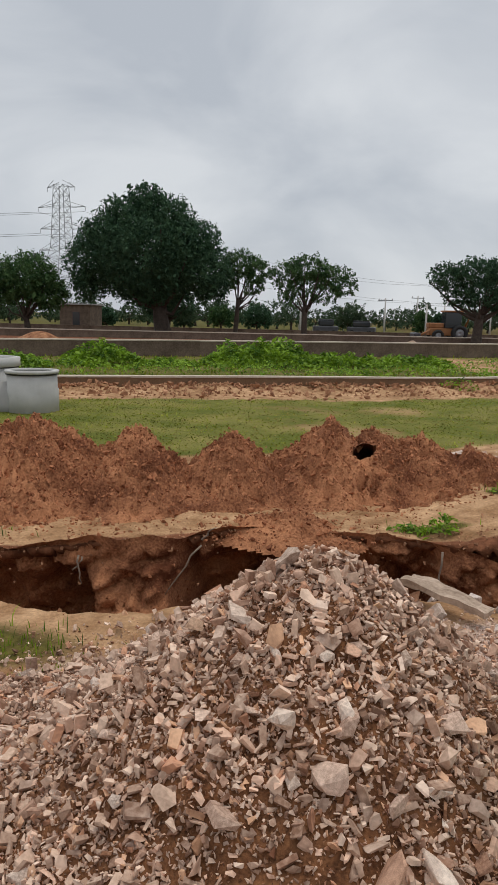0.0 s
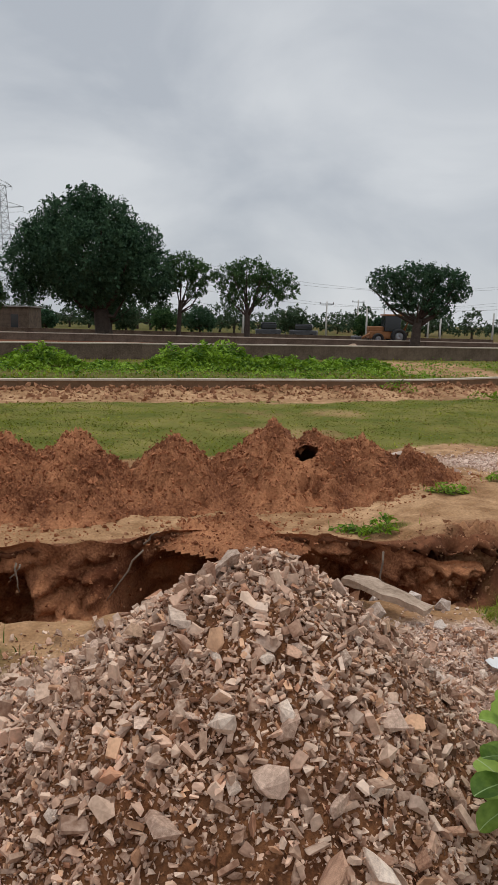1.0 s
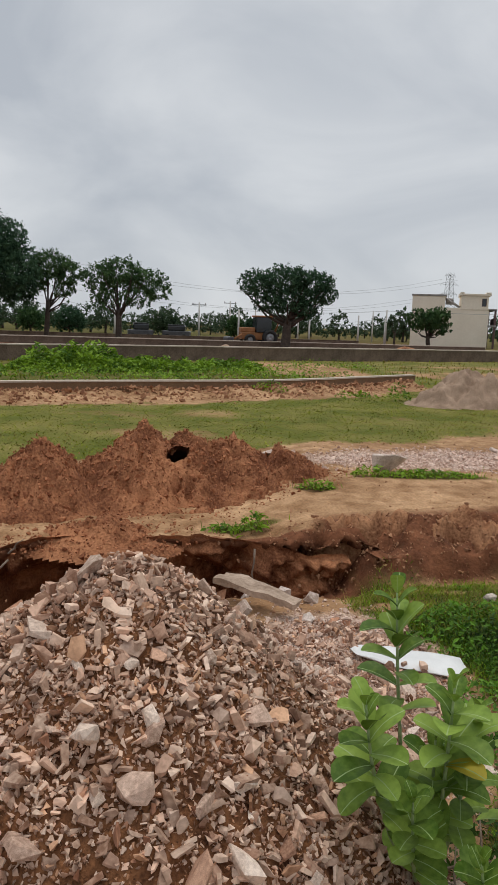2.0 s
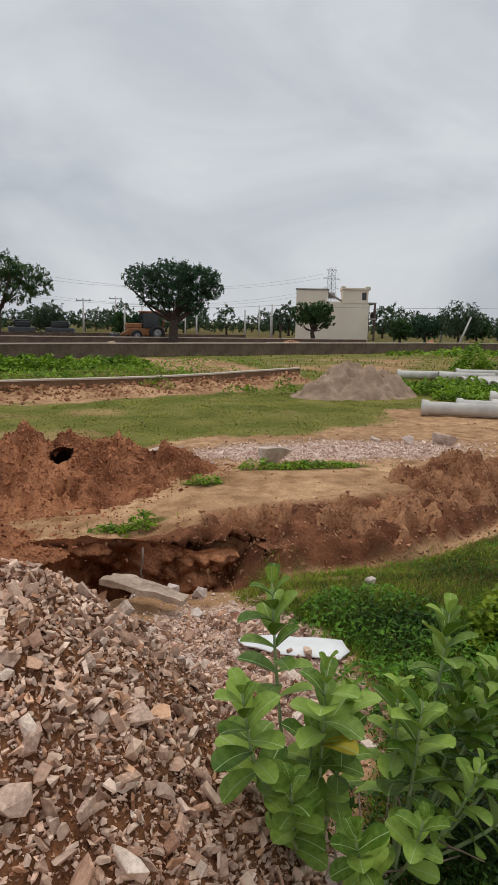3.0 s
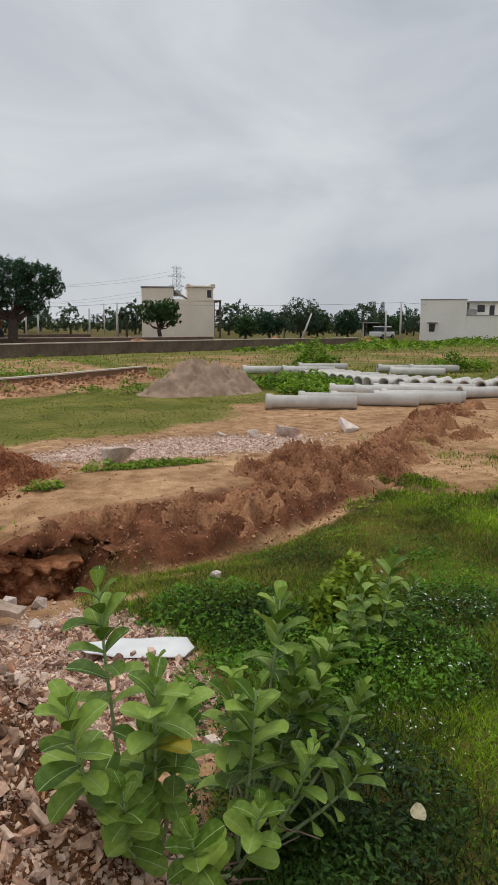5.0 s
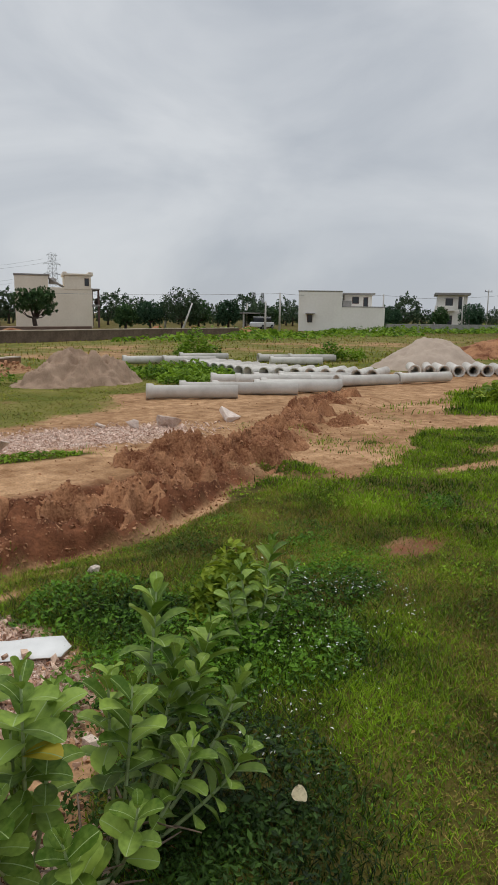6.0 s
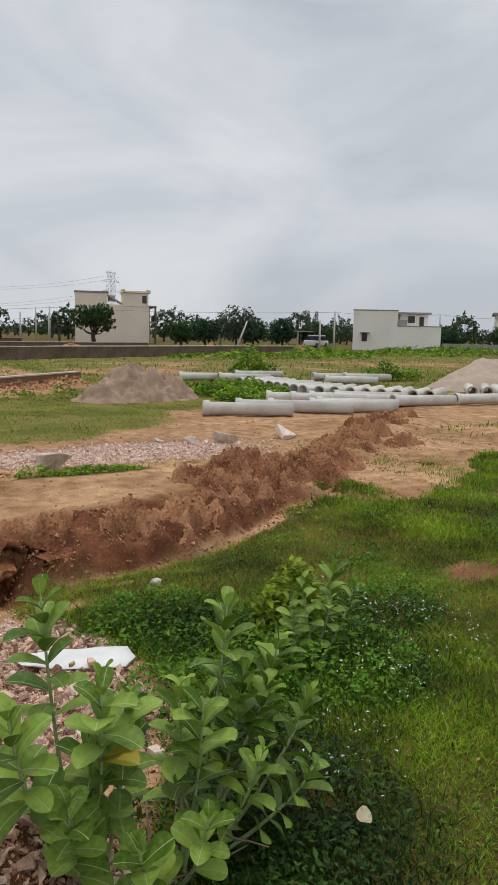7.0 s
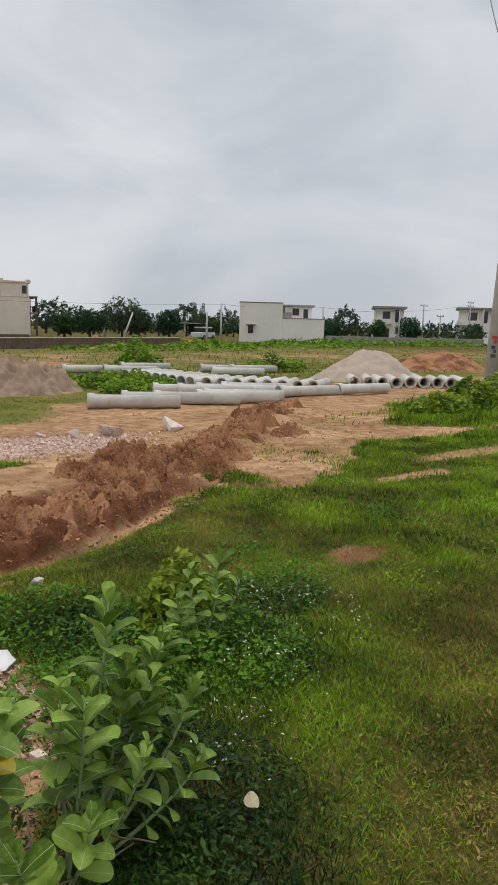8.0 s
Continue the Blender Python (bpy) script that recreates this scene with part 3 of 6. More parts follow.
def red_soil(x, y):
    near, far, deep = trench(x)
    # trench interior: red soil, with shade carried in its darkened colour
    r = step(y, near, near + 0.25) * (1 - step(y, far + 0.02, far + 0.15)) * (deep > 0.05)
    foot = bank_foot(x)
    r = np.maximum(r, 0.75 * step(y, foot - 0.1, foot + 0.1) * (1 - step(y, foot + 0.7, foot + 1.3)) * step(x, 1.2, 1.6) * (1 - step(x, 4.6, 5.4)))
    r = np.maximum(r, 0.6 * np.exp(-((((x - 4.6) / 0.6) ** 2 + ((y - 3.66) / 0.3) ** 2) ** 2)))
    k = kerb_line(x)
    r = np.maximum(r, 0.15 * step(y, k - 2.4, k - 1.8) * (1 - step(y, k, k + 0.1)) * (x < 9))
    wall = wall_line(x)
    r = np.maximum(r, 0.7 * step(y, wall, wall + 1) * (1 - step(x, 34, 42)))
    return r


def chip_cover(x, y):
    w = 0.3 * fbm(x, y, 1.1, 3, 91)
    a = np.exp(-((((x - 1.15 + w * 0.4) / 0.55) ** 2 + ((y - 3.75) / 0.85) ** 2) ** 2))
    b = np.exp(-((((x - 4.2 + w) / 2.2) ** 2 + ((y - 9.5 - w) / 0.95) ** 2) ** 2))
    c = np.exp(-((((x + 0.5) / 1.5) ** 2 + ((y - 2.2) / 1.7) ** 2) ** 3))
    return np.clip(np.maximum.reduce((a, b, c)), 0, 1)


def spaced(lo, hi, d, left, right, grow=1.07):
    """Even steps d from lo to hi, growing ever wider out to left and right."""
    mid = np.arange(lo, hi + d / 2, d)
    out, s, v = [], d, mid[-1]
    while v < right:
        s *= grow
        v += s
        out.append(v)
    back, s, v = [], d, mid[0]
    while v > left:
        s *= grow
        v -= s
        back.append(v)
    return np.concatenate((back[::-1], mid, out))


gx, gy = spaced(-3.6, 7.0, 0.042, -2500, 2500, 1.05), spaced(3.8, 6.8, 0.026, -1500, 4000, 1.045)
GX, GY = np.meshgrid(gx, gy)
GZ = ground_height(GX, GY)
GZ = np.where(np.hypot(GX, GY) > 150, 0, GZ)
# the far lip of the trench is undercut: its foot lies further back than its edge
near, far, deep = trench(GX)
low = np.clip(-GZ / np.maximum(deep, 0.05), 0, 1) * (deep > 0.1)
hollow = 0.22 + 0.55 * np.clip(1.4 * fbm(GX, GX * 0 + 3.0, 0.9, 2, 95) + 0.3, 0, 1) + 0.12 * crumbly(GX, GZ * 1.5, 4.0, 97) + 0.05 * crumbly(GX, GZ * 1.5, 11.0, 98)
PY = GY + (1.15 + 0.3 * hollow) * step(low, 0.05, 0.4) * step(GY, far - 0.55, far - 0.1) * (GY < far + 0.1)
ny, nx = GX.shape
idx = np.arange(nx * ny).reshape(ny, nx)
quads = np.stack((idx[:-1, :-1], idx[:-1, 1:], idx[1:, 1:], idx[1:, :-1]), -1).reshape(-1, 4)
gmesh = mesh_of("ground", np.stack((GX, PY, GZ), -1), quads, GROUND, True)
cover = gmesh.color_attributes.new("cover", "FLOAT_COLOR", "POINT")
cv = np.ones((ny, nx, 4), dtype=np.float32)
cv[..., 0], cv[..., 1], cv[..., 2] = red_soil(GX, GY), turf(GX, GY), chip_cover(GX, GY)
cv[..., 3] = np.clip(step(GY, 8.4, 9.5) * 0.75 + 0.25 * step(GY, 30, 50) - 0.8 * step(np.hypot(GX, GY), 62, 80) - 0.35 * (GX < 5) * step(GY, kerb_line(GX), kerb_line(GX) + 1) * (GY < 36), 0, 1)
cover.data.foreach_set("color", cv.ravel())
ground = tagged(new("ground", gmesh), "open site ground of tan earth, red trench soil darkened for shade, and turf", "ground", kind="structure")


# the raw far face of the trench, hollowed out under its lip
fx, fv = np.meshgrid(np.arange(-5.0, 1.7, 0.026), np.linspace(0, 1, 46))
n0, f0, d0 = trench(fx)
lip = f0 - 0.02 + 0.13 * fbm(fx, f0, 1.5, 3, 21) + (1 - step(fv, 0.03, 0.25)) * (0.05 * fbm(fx, f0, 6.0, 2, 22) + 0.03 * fbm(fx, f0, 16.0, 2, 23))
caves = np.interp(fx, (-5, -2.3, -1.98, -1.78, -1.25, -1.08, -0.5, -0.2, 0.4, 0.7, 1.2), (0.9, 1, 1, 0.05, 0.0, 1, 1, 0.3, 0.3, 0.7, 0.1))
slump = np.interp(fx, (-2.0, -1.75, -1.3, -1.05), (0, 1, 0.9, 0)) * step(fv, 0.05, 0.95) * (1 + 0.35 * fbm(fx, fv * d0, 3.0, 2, 96))
FY = lip + (0.04 + 0.75 * caves) * np.sin(np.clip(fv * 1.25, 0, 1) * math.pi * 0.62) - 0.3 * step(fv, 0.62, 1.0) * (1 - 0.5 * caves) - 0.55 * slump
FY = FY + step(fv, 0.02, 0.15) * (0.2 * crumbly(fx, fv * d0 * 1.3, 3.0, 301) + 0.11 * crumbly(fx, fv * d0 * 1.2, 8.0, 302) + 0.045 * crumbly(fx, fv * d0, 20.0, 303))
FZ = 0.015 - 0.08 * step(fx, 0.9, 1.4) - fv * (d0 + 0.1) + 0.03 * fbm(fx, fv * 3, 5, 2, 304)
k = np.arange(fx.size).reshape(fx.shape)
q = np.stack((k[:-1, :-1], k[:-1, 1:], k[1:, 1:], k[1:, :-1]), -1).reshape(-1, 4)
rng = np.random.default_rng(305)
pick = rng.integers(0, fx.size, 16000)
pick = pick[rng.uniform(0, 1, len(pick)) < np.clip(slump, 0, 1).ravel()[pick]]
s = rng.lognormal(math.log(0.024), 0.5, len(pick)).clip(0.01, 0.08)
v, f = scattered(np.stack((fx.ravel()[pick] + rng.uniform(-0.02, 0.02, len(pick)), FY.ravel()[pick], FZ.ravel()[pick]), 1), s, rng, 2.0, ROUND)
tagged(new("earth_crumbs", mesh_of("earth_crumbs", v, f, CLOD)), "red clods stuck to the broken trench face", "soil", kind="stuff")
tagged(new("trench_face", mesh_of("trench_face", np.stack((fx, FY, FZ), -1), q, RED_EARTH, True)), "raw crumbling red earth face of the trench", "trench wall", kind="structure")


# ---- heaps of loose material ----
def patch(name, x0, x1, y0, y1, d, height, mat, low=-0.1, gap=None):
    """A heap's surface: a grid of spacing d whose rim runs under the ground."""
    X, Y = np.meshgrid(np.arange(x0, x1 + d / 2, d), np.arange(y0, y1 + d / 2, d))
    Z = height(X, Y)
    k = np.arange(X.size).reshape(X.shape)
    q = np.stack((k[:-1, :-1], k[:-1, 1:], k[1:, 1:], k[1:, :-1]), -1).reshape(-1, 4)
    keep = (Z.ravel()[q] > low).any(1)
    if gap:
        keep &= np.hypot(X.ravel()[q].mean(1) - gap[0], Y.ravel()[q].mean(1) - gap[1]) > gap[2]
    return mesh_of(name, np.stack((X, Y, Z), -1), q[keep], mat, True)


def peaks(x, y, rows):
    """The highest of several rounded cones: x, y, height, radius along x and y."""
    z = np.full(x.shape, -0.4)
    for cx, cy, h, rx, ry in rows:
        r = np.sqrt(((x - cx) / rx) ** 2 + ((y - cy) / ry) ** 2 + 0.012)
        z = np.maximum(z, h * (1.12 - 1.12 * r))
    return z


LEFT_BANK = ((-4.6, 6.9, 0.66, 1.3, 1.3), (-2.95, 7.2, 0.8, 1.1, 1.35), (-2.0, 7.3, 0.63, 0.85, 1.2), (-1.0, 7.6, 0.64, 0.6, 0.95), (-0.32, 6.28, 0.17, 0.42, 0.3), (-0.05, 8.05, 0.74, 0.8, 1.25), (0.5, 8.05, 0.64, 0.75, 1.1), (1.0, 8.1, 0.6, 0.9, 1.05), (1.45, 8.2, 0.47, 0.85, 0.95))
RIGHT_BANK = ((1.6, 6.15, 0.1, 0.45, 0.32), (2.15, 6.0, 0.14, 0.55, 0.42), (2.75, 5.9, 0.15, 0.6, 0.52), (3.3, 5.95, 0.15, 0.6, 0.52), (3.8, 6.2, 0.12, 0.6, 0.5), (4.4, 6.4, 0.15, 0.6, 0.5), (4.2, 6.95, 0.26, 0.55, 0.55), (4.55, 7.0, 0.33, 0.6, 0.65), (4.85, 7.0, 0.33, 0.75, 0.7), (5.4, 6.95, 0.27, 0.7, 0.7), (6.2, 7.5, 0.2, 0.8, 0.5), (7.0, 8.1, 0.16, 0.8, 0.5), (7.9, 8.7, 0.2, 0.8, 0.45), (8.8, 9.3, 0.2, 0.9, 0.45), (9.8, 9.9, 0.22, 0.9, 0.45), (10.8, 10.5, 0.16, 0.8, 0.4), (8.6, 8.3, 0.1, 0.7, 0.35))


def left_bank(x, y):
    z = peaks(x + 0.12 * fbm(x, y, 1.4, 3, 7), y + 0.12 * fbm(x, y, 1.4, 3, 8), LEFT_BANK)
    z = 0.9 * z
    lumpy = np.clip(z * 4 + 0.3, 0, 1) * (1 - 0.85 * np.exp(-((((x - 0.36) / 0.22) ** 2 + ((y - 7.72) / 0.22) ** 2) ** 2)))
    z = z + lumpy * (0.09 * fbm(x, y, 2.4, 3, 11) + 0.14 * crumbly(x, y, 6.5, 12) + 0.085 * crumbly(x, y, 14, 13) + 0.035 * crumbly(x, y, 27, 29))
    return z


def right_bank(x, y):
    z = peaks(x + 0.15 * fbm(x, y, 1.4, 3, 17), y + 0.15 * fbm(x, y, 1.4, 3, 18), RIGHT_BANK)
    z = z + 0.13 * step(z, 0.0, 0.09) - 0.05
    front = np.where(x < 2.05, np.maximum(bank_foot(x), trench(x)[1]), bank_foot(x)) + 0.12 * fbm(x, y, 2.5, 3, 20)
    z = z - 0.5 * (1 - step(y, front - 0.02, front + 0.18)) * (x < 6.5)
    lumpy = np.clip(z * 5 + 0.3, 0, 1)
    for cx, cy, rx, ry in ((1.72, 5.82, 0.15, 0.12), (2.12, 5.74, 0.19, 0.13), (2.55, 5.7, 0.16, 0.12), (2.92, 5.68, 0.18, 0.12), (3.3, 5.74, 0.12, 0.1), (4.62, 6.3, 0.2, 0.14), (4.95, 6.4, 0.12, 0.12), (5.3, 6.5, 0.14, 0.1)):
        z = z - 0.3 * np.exp(-((((x - cx + 0.1 * fbm(x, y, 5, 2, 19)) / rx) ** 2 + ((y - cy) / ry) ** 2) ** 2))
    return z + lumpy * (0.12 * fbm(x, y, 2.6, 3, 14) + 0.18 * crumbly(x, y, 4.2, 15) + 0.1 * crumbly(x, y, 11, 16) + 0.035 * crumbly(x, y, 24, 28))


def spoil(name, label, height, x0, x1, y0, y1, mat, clod_mat, clods, seed, low=-0.1, gap=None):
    t = thing(name, 0, 0, 0, label, "earth mound", "spoil mounds beside the trench")
    part("mound_surface", patch("mound_surface", x0, x1, y0, y1, 0.026, height, mat, low, gap), mat, t)
    rng = np.random.default_rng(seed)
    x, y = rng.uniform(x0, x1, clods * 3), rng.uniform(y0, y1, clods * 3)
    z = height(x, y)
    g = ground_height(x, y)
    g = np.maximum(g, -0.04)
    keep = (z > g - 0.15) & ((np.hypot(x - gap[0], y - gap[1]) > gap[2]) if gap else True) & (rng.uniform(0, 1, len(x)) < np.clip(0.25 + 2 * (z - g), 0.1, 1))
    x, y, z = x[keep][:clods], y[keep][:clods], np.maximum(z, g)[keep][:clods]
    s = rng.lognormal(math.log(0.022), 0.5, len(x)).clip(0.01, 0.08)
    v, f = scattered(np.stack((x, y, z), 1), s, rng, 2.0, ROUND)
    tagged(part("loose_earth", mesh_of("loose_earth", v, f, clod_mat), None, t), "crumbled lumps of earth", kind="stuff")
    return t


mound = spoil("spoil_mound", "long mound of freshly dug red earth beside a trench", left_bank, -6.0, 2.6, 5.4, 9.8, RED_EARTH, CLOD, 30000, 1, gap=(0.36, 7.72, 0.12))
bz = float(left_bank(np.array([0.36]), np.array([7.74]))[0])
# the burrow's lining is coloured dark to stand for the shade within
part("burrow", tube([(0.36, 7.66, bz - 0.02), (0.36, 7.76, bz - 0.03), (0.37, 7.92, bz - 0.1), (0.38, 8.2, bz - 0.22)], [0.13, 0.125, 0.11, 0.08], 12, None, False), SHADED_EARTH, mound, "open burrow in the mound side, coloured dark for shade")
spoil("spoil_mound", "low lumpy bank of brown dug earth beside turf", right_bank, 1.0, 11.8, 4.9, 11.2, TAN_EARTH, TAN_CLOD, 22000, 2, -0.33)

# crumbs of earth along the trench and over the bare ground
rng = np.random.default_rng(5)
x, y = rng.uniform(-3.5, 12, 110000), rng.uniform(3.9, 12, 110000)
nl, fl, dp = trench(x)
w = bare(x, y) * (0.02 + 0.3 * (np.abs(y - fl) < 0.3) * (x < 1.6) + 1.0 * (np.abs(y - bank_foot(x) - 0.3) < 0.5) * (x > 1.3) * (x < 6) + 0.2 * ((y > nl) & (y < fl) & (x < 1.6)))
keep = rng.uniform(0, 1, len(x)) < w
x, y = x[keep], y[keep]
s = rng.lognormal(math.log(0.02), 0.5, len(x)).clip(0.008, 0.055)
v, f = scattered(np.stack((x, y, ground_height(x, y)), 1), s, rng, 2.0, ROUND)
tagged(new("earth_crumbs", mesh_of("earth_crumbs", v, f, TAN_CLOD)), "loose crumbs of brown earth on bare ground", "soil", kind="stuff")


# clods thrown up along the foot of the kerb
rng = np.random.default_rng(6)
x = rng.uniform(-9, 8.6, 3000)
y = kerb_line(x) - np.abs(rng.normal(0.15, 0.75, len(x)))
s = rng.lognormal(math.log(0.07), 0.5, len(x)).clip(0.03, 0.22)
v, f = scattered(np.stack((x, y, ground_height(x, y) + s * 0.1), 1), s, rng, 1.5, ROUND)
tagged(new("earth_crumbs", mesh_of("earth_crumbs", v, f, TAN_CLOD)), "lumps of dug earth along the kerb foot", "soil", kind="stuff")


# ---- the heap of broken stone ----
def heap_height(x, y):
    dx, dy = x + 0.04, y - 2.74
    rx = np.where(dx > 0, 1.12, 1.35)
    ry = np.where(dy > 0, 1.25, 1.35)
    r = np.sqrt((dx / rx) ** 2 + (dy / ry) ** 2 + 0.035)
    z = 1.06 * (1.09 - 1.07 * r)
    lx, ly = (x + 1.0) / 1.25, (y - 2.35) / 1.25
    z = np.maximum(z, 0.36 * (1.0 - np.sqrt(lx ** 2 + ly ** 2 + 0.03)))
    z = np.maximum(z, 0.16 - 0.34 * np.clip(np.sqrt(((x + 0.7) / 1.5) ** 2 + ((y - 2.0) / 1.7) ** 2) - 0.35, 0, 3))
    return z + np.clip(z * 5, 0, 1) * (0.05 * fbm(x, y, 2.2, 3, 111) + 0.02 * fbm(x, y, 8, 2, 112))


heap = thing("rubble_heap", 0, 0, 0, "heap of broken pinkish-white quarry stone mixed with soil", "stone heap")
part("soil_core", patch("soil_core", -2.8, 1.7, 0.2, 4.5, 0.03, heap_height, HEAP_SOIL), None, heap, "brown gritty soil under the stones")
rng = np.random.default_rng(9)


def on_heap(n, rng, stony=0.75):
    x, y = rng.uniform(-2.5, 1.6, n), rng.uniform(0.6, 4.4, n)
    z, g = heap_height(x, y), ground_height(x, y)
    top = np.maximum(z, g)
    w = 0.12 * fbm(x, y, 2.5, 3, 120)
    soil = np.exp(-((((x + 0.12 + w) / 0.3) ** 2 + ((y - 1.62 - w) / 0.5) ** 2) ** 2)) + 0.9 * np.exp(-((((x - 0.6 - w) / 0.17) ** 2 + ((y - 2.6 + w) / 0.3) ** 2) ** 2))
    lim = np.where(z > g, 1.0, 0.75 * chip_cover(x, y)) * (1 - stony * np.clip(soil, 0, 1))
    keep = rng.uniform(0, 1, n) < lim
    return x[keep], y[keep], top[keep]


x, y, z = on_heap(110000, rng, 0.6)
s = rng.lognormal(math.log(0.018), 0.35, len(x)).clip(0.009, 0.035)
v, f = scattered(np.stack((x, y, z + s * rng.uniform(-0.2, 0.4, len(s))), 1), s, rng, 1.6, GRIT_SHAPES)
tagged(part("stone_grit", mesh_of("stone_grit", v, f, CHIPS), None, heap), "small stone chips", kind="stuff")
x, y, z = on_heap(70000, rng, 0.0)
s = rng.lognormal(math.log(0.011), 0.3, len(x)).clip(0.006, 0.02)
v, f = scattered(np.stack((x, y, z + s * 0.1), 1), s, rng, 2.0, CRUMBS)
tagged(part("fine_grit", mesh_of("fine_grit", v, f, SOIL_GRIT), None, heap), "fine brown soil grit", kind="stuff")
x, y, z = on_heap(40000, rng, 0.9)
s = rng.lognormal(math.log(0.028), 0.46, len(x)).clip(0.013, 0.085)
v, f = scattered(np.stack((x, y, z + s * rng.uniform(-0.1, 0.55, len(s))), 1), s, rng, 1.5)
tagged(part("small_stone", mesh_of("small_stone", v, f, CHIPS), None, heap), "fist-sized broken stones", kind="stuff")
SMESH = [mesh_of("stone", *stone_data(200 + k, (0.3, 0.42, 0.55, 0.36)[k % 4], 15), STONE) for k in range(14)] + [mesh_of("stone", vs, fs, STONE) for vs, fs in STONES[:8]]
x, y, z = on_heap(700, rng, 0.9)
hand = [(-0.17, 2.72, 0.155), (-0.75, 3.25, 0.15), (-0.13, 2.2, 0.13), (0.0, 2.08, 0.13), (0.15, 1.92, 0.17), (0.33, 1.88, 0.15), (0.06, 2.2, 0.12), (-0.45, 2.62, 0.14), (-0.3, 2.55, 0.12), (0.28, 1.98, 0.13), (-0.95, 2.05, 0.13), (0.36, 2.32, 0.1), (0.95, 2.2, 0.14), (1.02, 2.05, 0.12), (0.84, 2.0, 0.1)]
turn = random.Random(4)
for k in range(285):
    if k < len(hand):
        hx, hy, size = hand[k]
        hz = float(np.maximum(heap_height(np.array([hx]), np.array([hy])), 0.0)[0])
    else:
        hx, hy, hz, size = x[k], y[k], z[k], turn.lognormvariate(math.log(0.066), 0.28)
    st = new("stone", SMESH[turn.randrange(len(SMESH))])
    st.matrix_basis = pose(hx, hy, hz + size * 0.2, turn.gauss(18, 30), turn.gauss(0, 30), turn.uniform(0, 360)) @ Matrix.Scale(size, 4)
    st.parent = heap


# ---- single stones, the slab and litter ----
def boulder(name, x, y, z, size, label, seed, mat=PALE_STONE, turnz=0.0, tip=0.0, flat=0.7, long=1.0, group=""):
    vs, fs = stone_data(seed, flat, 9)
    bm = bmesh.new()
    vv = [bm.verts.new((p[0] * long, p[1], p[2])) for p in vs]
    for a, b, c in fs:
        bm.faces.new((vv[a], vv[b], vv[c]))
    bmesh.ops.dissolve_limit(bm, angle_limit=radians(12), verts=bm.verts, edges=bm.edges)
    bmesh.ops.bevel(bm, geom=bm.edges[:], offset=0.018, segments=1, affect="EDGES")
    bmesh.ops.triangulate(bm, faces=bm.faces)
    bmesh.ops.subdivide_edges(bm, edges=bm.edges[:], cuts=1, use_grid_fill=True)
    for v in bm.verts:
        v.co += Vector((noise.noise(v.co * 6 + Vector((seed, 0, 0))), noise.noise(v.co * 6 + Vector((0, seed, 0))), noise.noise(v.co * 6 + Vector((0, 0, seed))))) * 0.016
    low = min(v.co.z for v in bm.verts)
    for v in bm.verts:
        v.co.z -= low + 0.08
    me = bpy.data.meshes.new(name)
    bm.to_mesh(me)
    bm.free()
    me.materials.append(mat)
    ob = new(name, me)
    ob.matrix_basis = pose(x, y, z, tip, 0, turnz) @ Matrix.Scale(size, 4)
    return tagged(ob, label, "stone", group)


def rest(x, y, heights=()):
    a, b = np.array([x]), np.array([y])
    return float(max([ground_height(a, b)[0]] + [h(a, b)[0] for h in heights]))


boulder("boulder", 2.85, 8.3, rest(2.85, 8.3), 0.5, "squared pale stone block on tan earth", 401, turnz=15, flat=0.62)
boulder("boulder", 6.15, 9.75, rest(6.15, 9.75), 0.42, "pale angular stone block beside stone chips", 402, turnz=-20)
boulder("boulder", 7.35, 9.85, rest(7.35, 9.85), 0.52, "upright white angular stone on bare earth", 403, turnz=50, tip=30, flat=0.6)
boulder("boulder", 5.6, 9.95, rest(5.6, 9.95), 0.26, "small pale stone among stone chips", 404)
boulder("boulder", 5.2, 10.2, rest(5.2, 10.2), 0.24, "small pale stone among stone chips", 405, turnz=70)
boulder("boulder", 1.45, 8.3, rest(1.45, 8.3, (left_bank,)), 0.36, "flat white stone lying on a red earth mound", 406, turnz=-25, flat=0.35)
boulder("boulder", 1.12, 4.78, rest(1.12, 4.78), 0.13, "small white stone at the trench edge", 407)
boulder("boulder", 2.3, 4.62, rest(2.3, 4.62), 0.1, "small tan stone in the turf", 408)

boulder("boulder", -0.73, 3.7, rest(-0.73, 3.7, (heap_height,)) + 0.02, 0.2, "pointed pale stone standing at the heap edge", 431, STONE, 20, 75, 0.6)

slab = thing("stone_slab", 0.74, 4.6, 0.12, "long rough grey-tan stone slab across the trench end", "stone slab", rz=-38)
bm = box(-0.29, -0.075, -0.02, 0.27, 0.08, 0.02)
bmesh.ops.subdivide_edges(bm, edges=bm.edges[:], cuts=11, use_grid_fill=True)
for v in bm.verts:
    v.co += Vector((0.03 * noise.noise(v.co * 7), 0.035 * noise.noise(v.co * 5 + Vector((3, 0, 0))), 0.02 * noise.noise(v.co * 9 + Vector((0, 5, 0))) + 0.008 * noise.noise(v.co * 38)))
    v.co.y *= 1 - 0.35 * max(0.0, v.co.x) / 0.27
part("slab_block", bm, SLAB_STONE, slab)
slab.rotation_euler.y = radians(7)
for k, (px, py, s) in enumerate(((0.95, 4.9, 0.12), (0.86, 5.02, 0.16), (0.7, 4.98, 0.13), (1.0, 4.4, 0.12), (0.42, 4.62, 0.16))):
    boulder("boulder", px, py, max(rest(px, py), -0.12), s, "broken pale stone beneath a stone slab", 420 + k, turnz=40 * k)

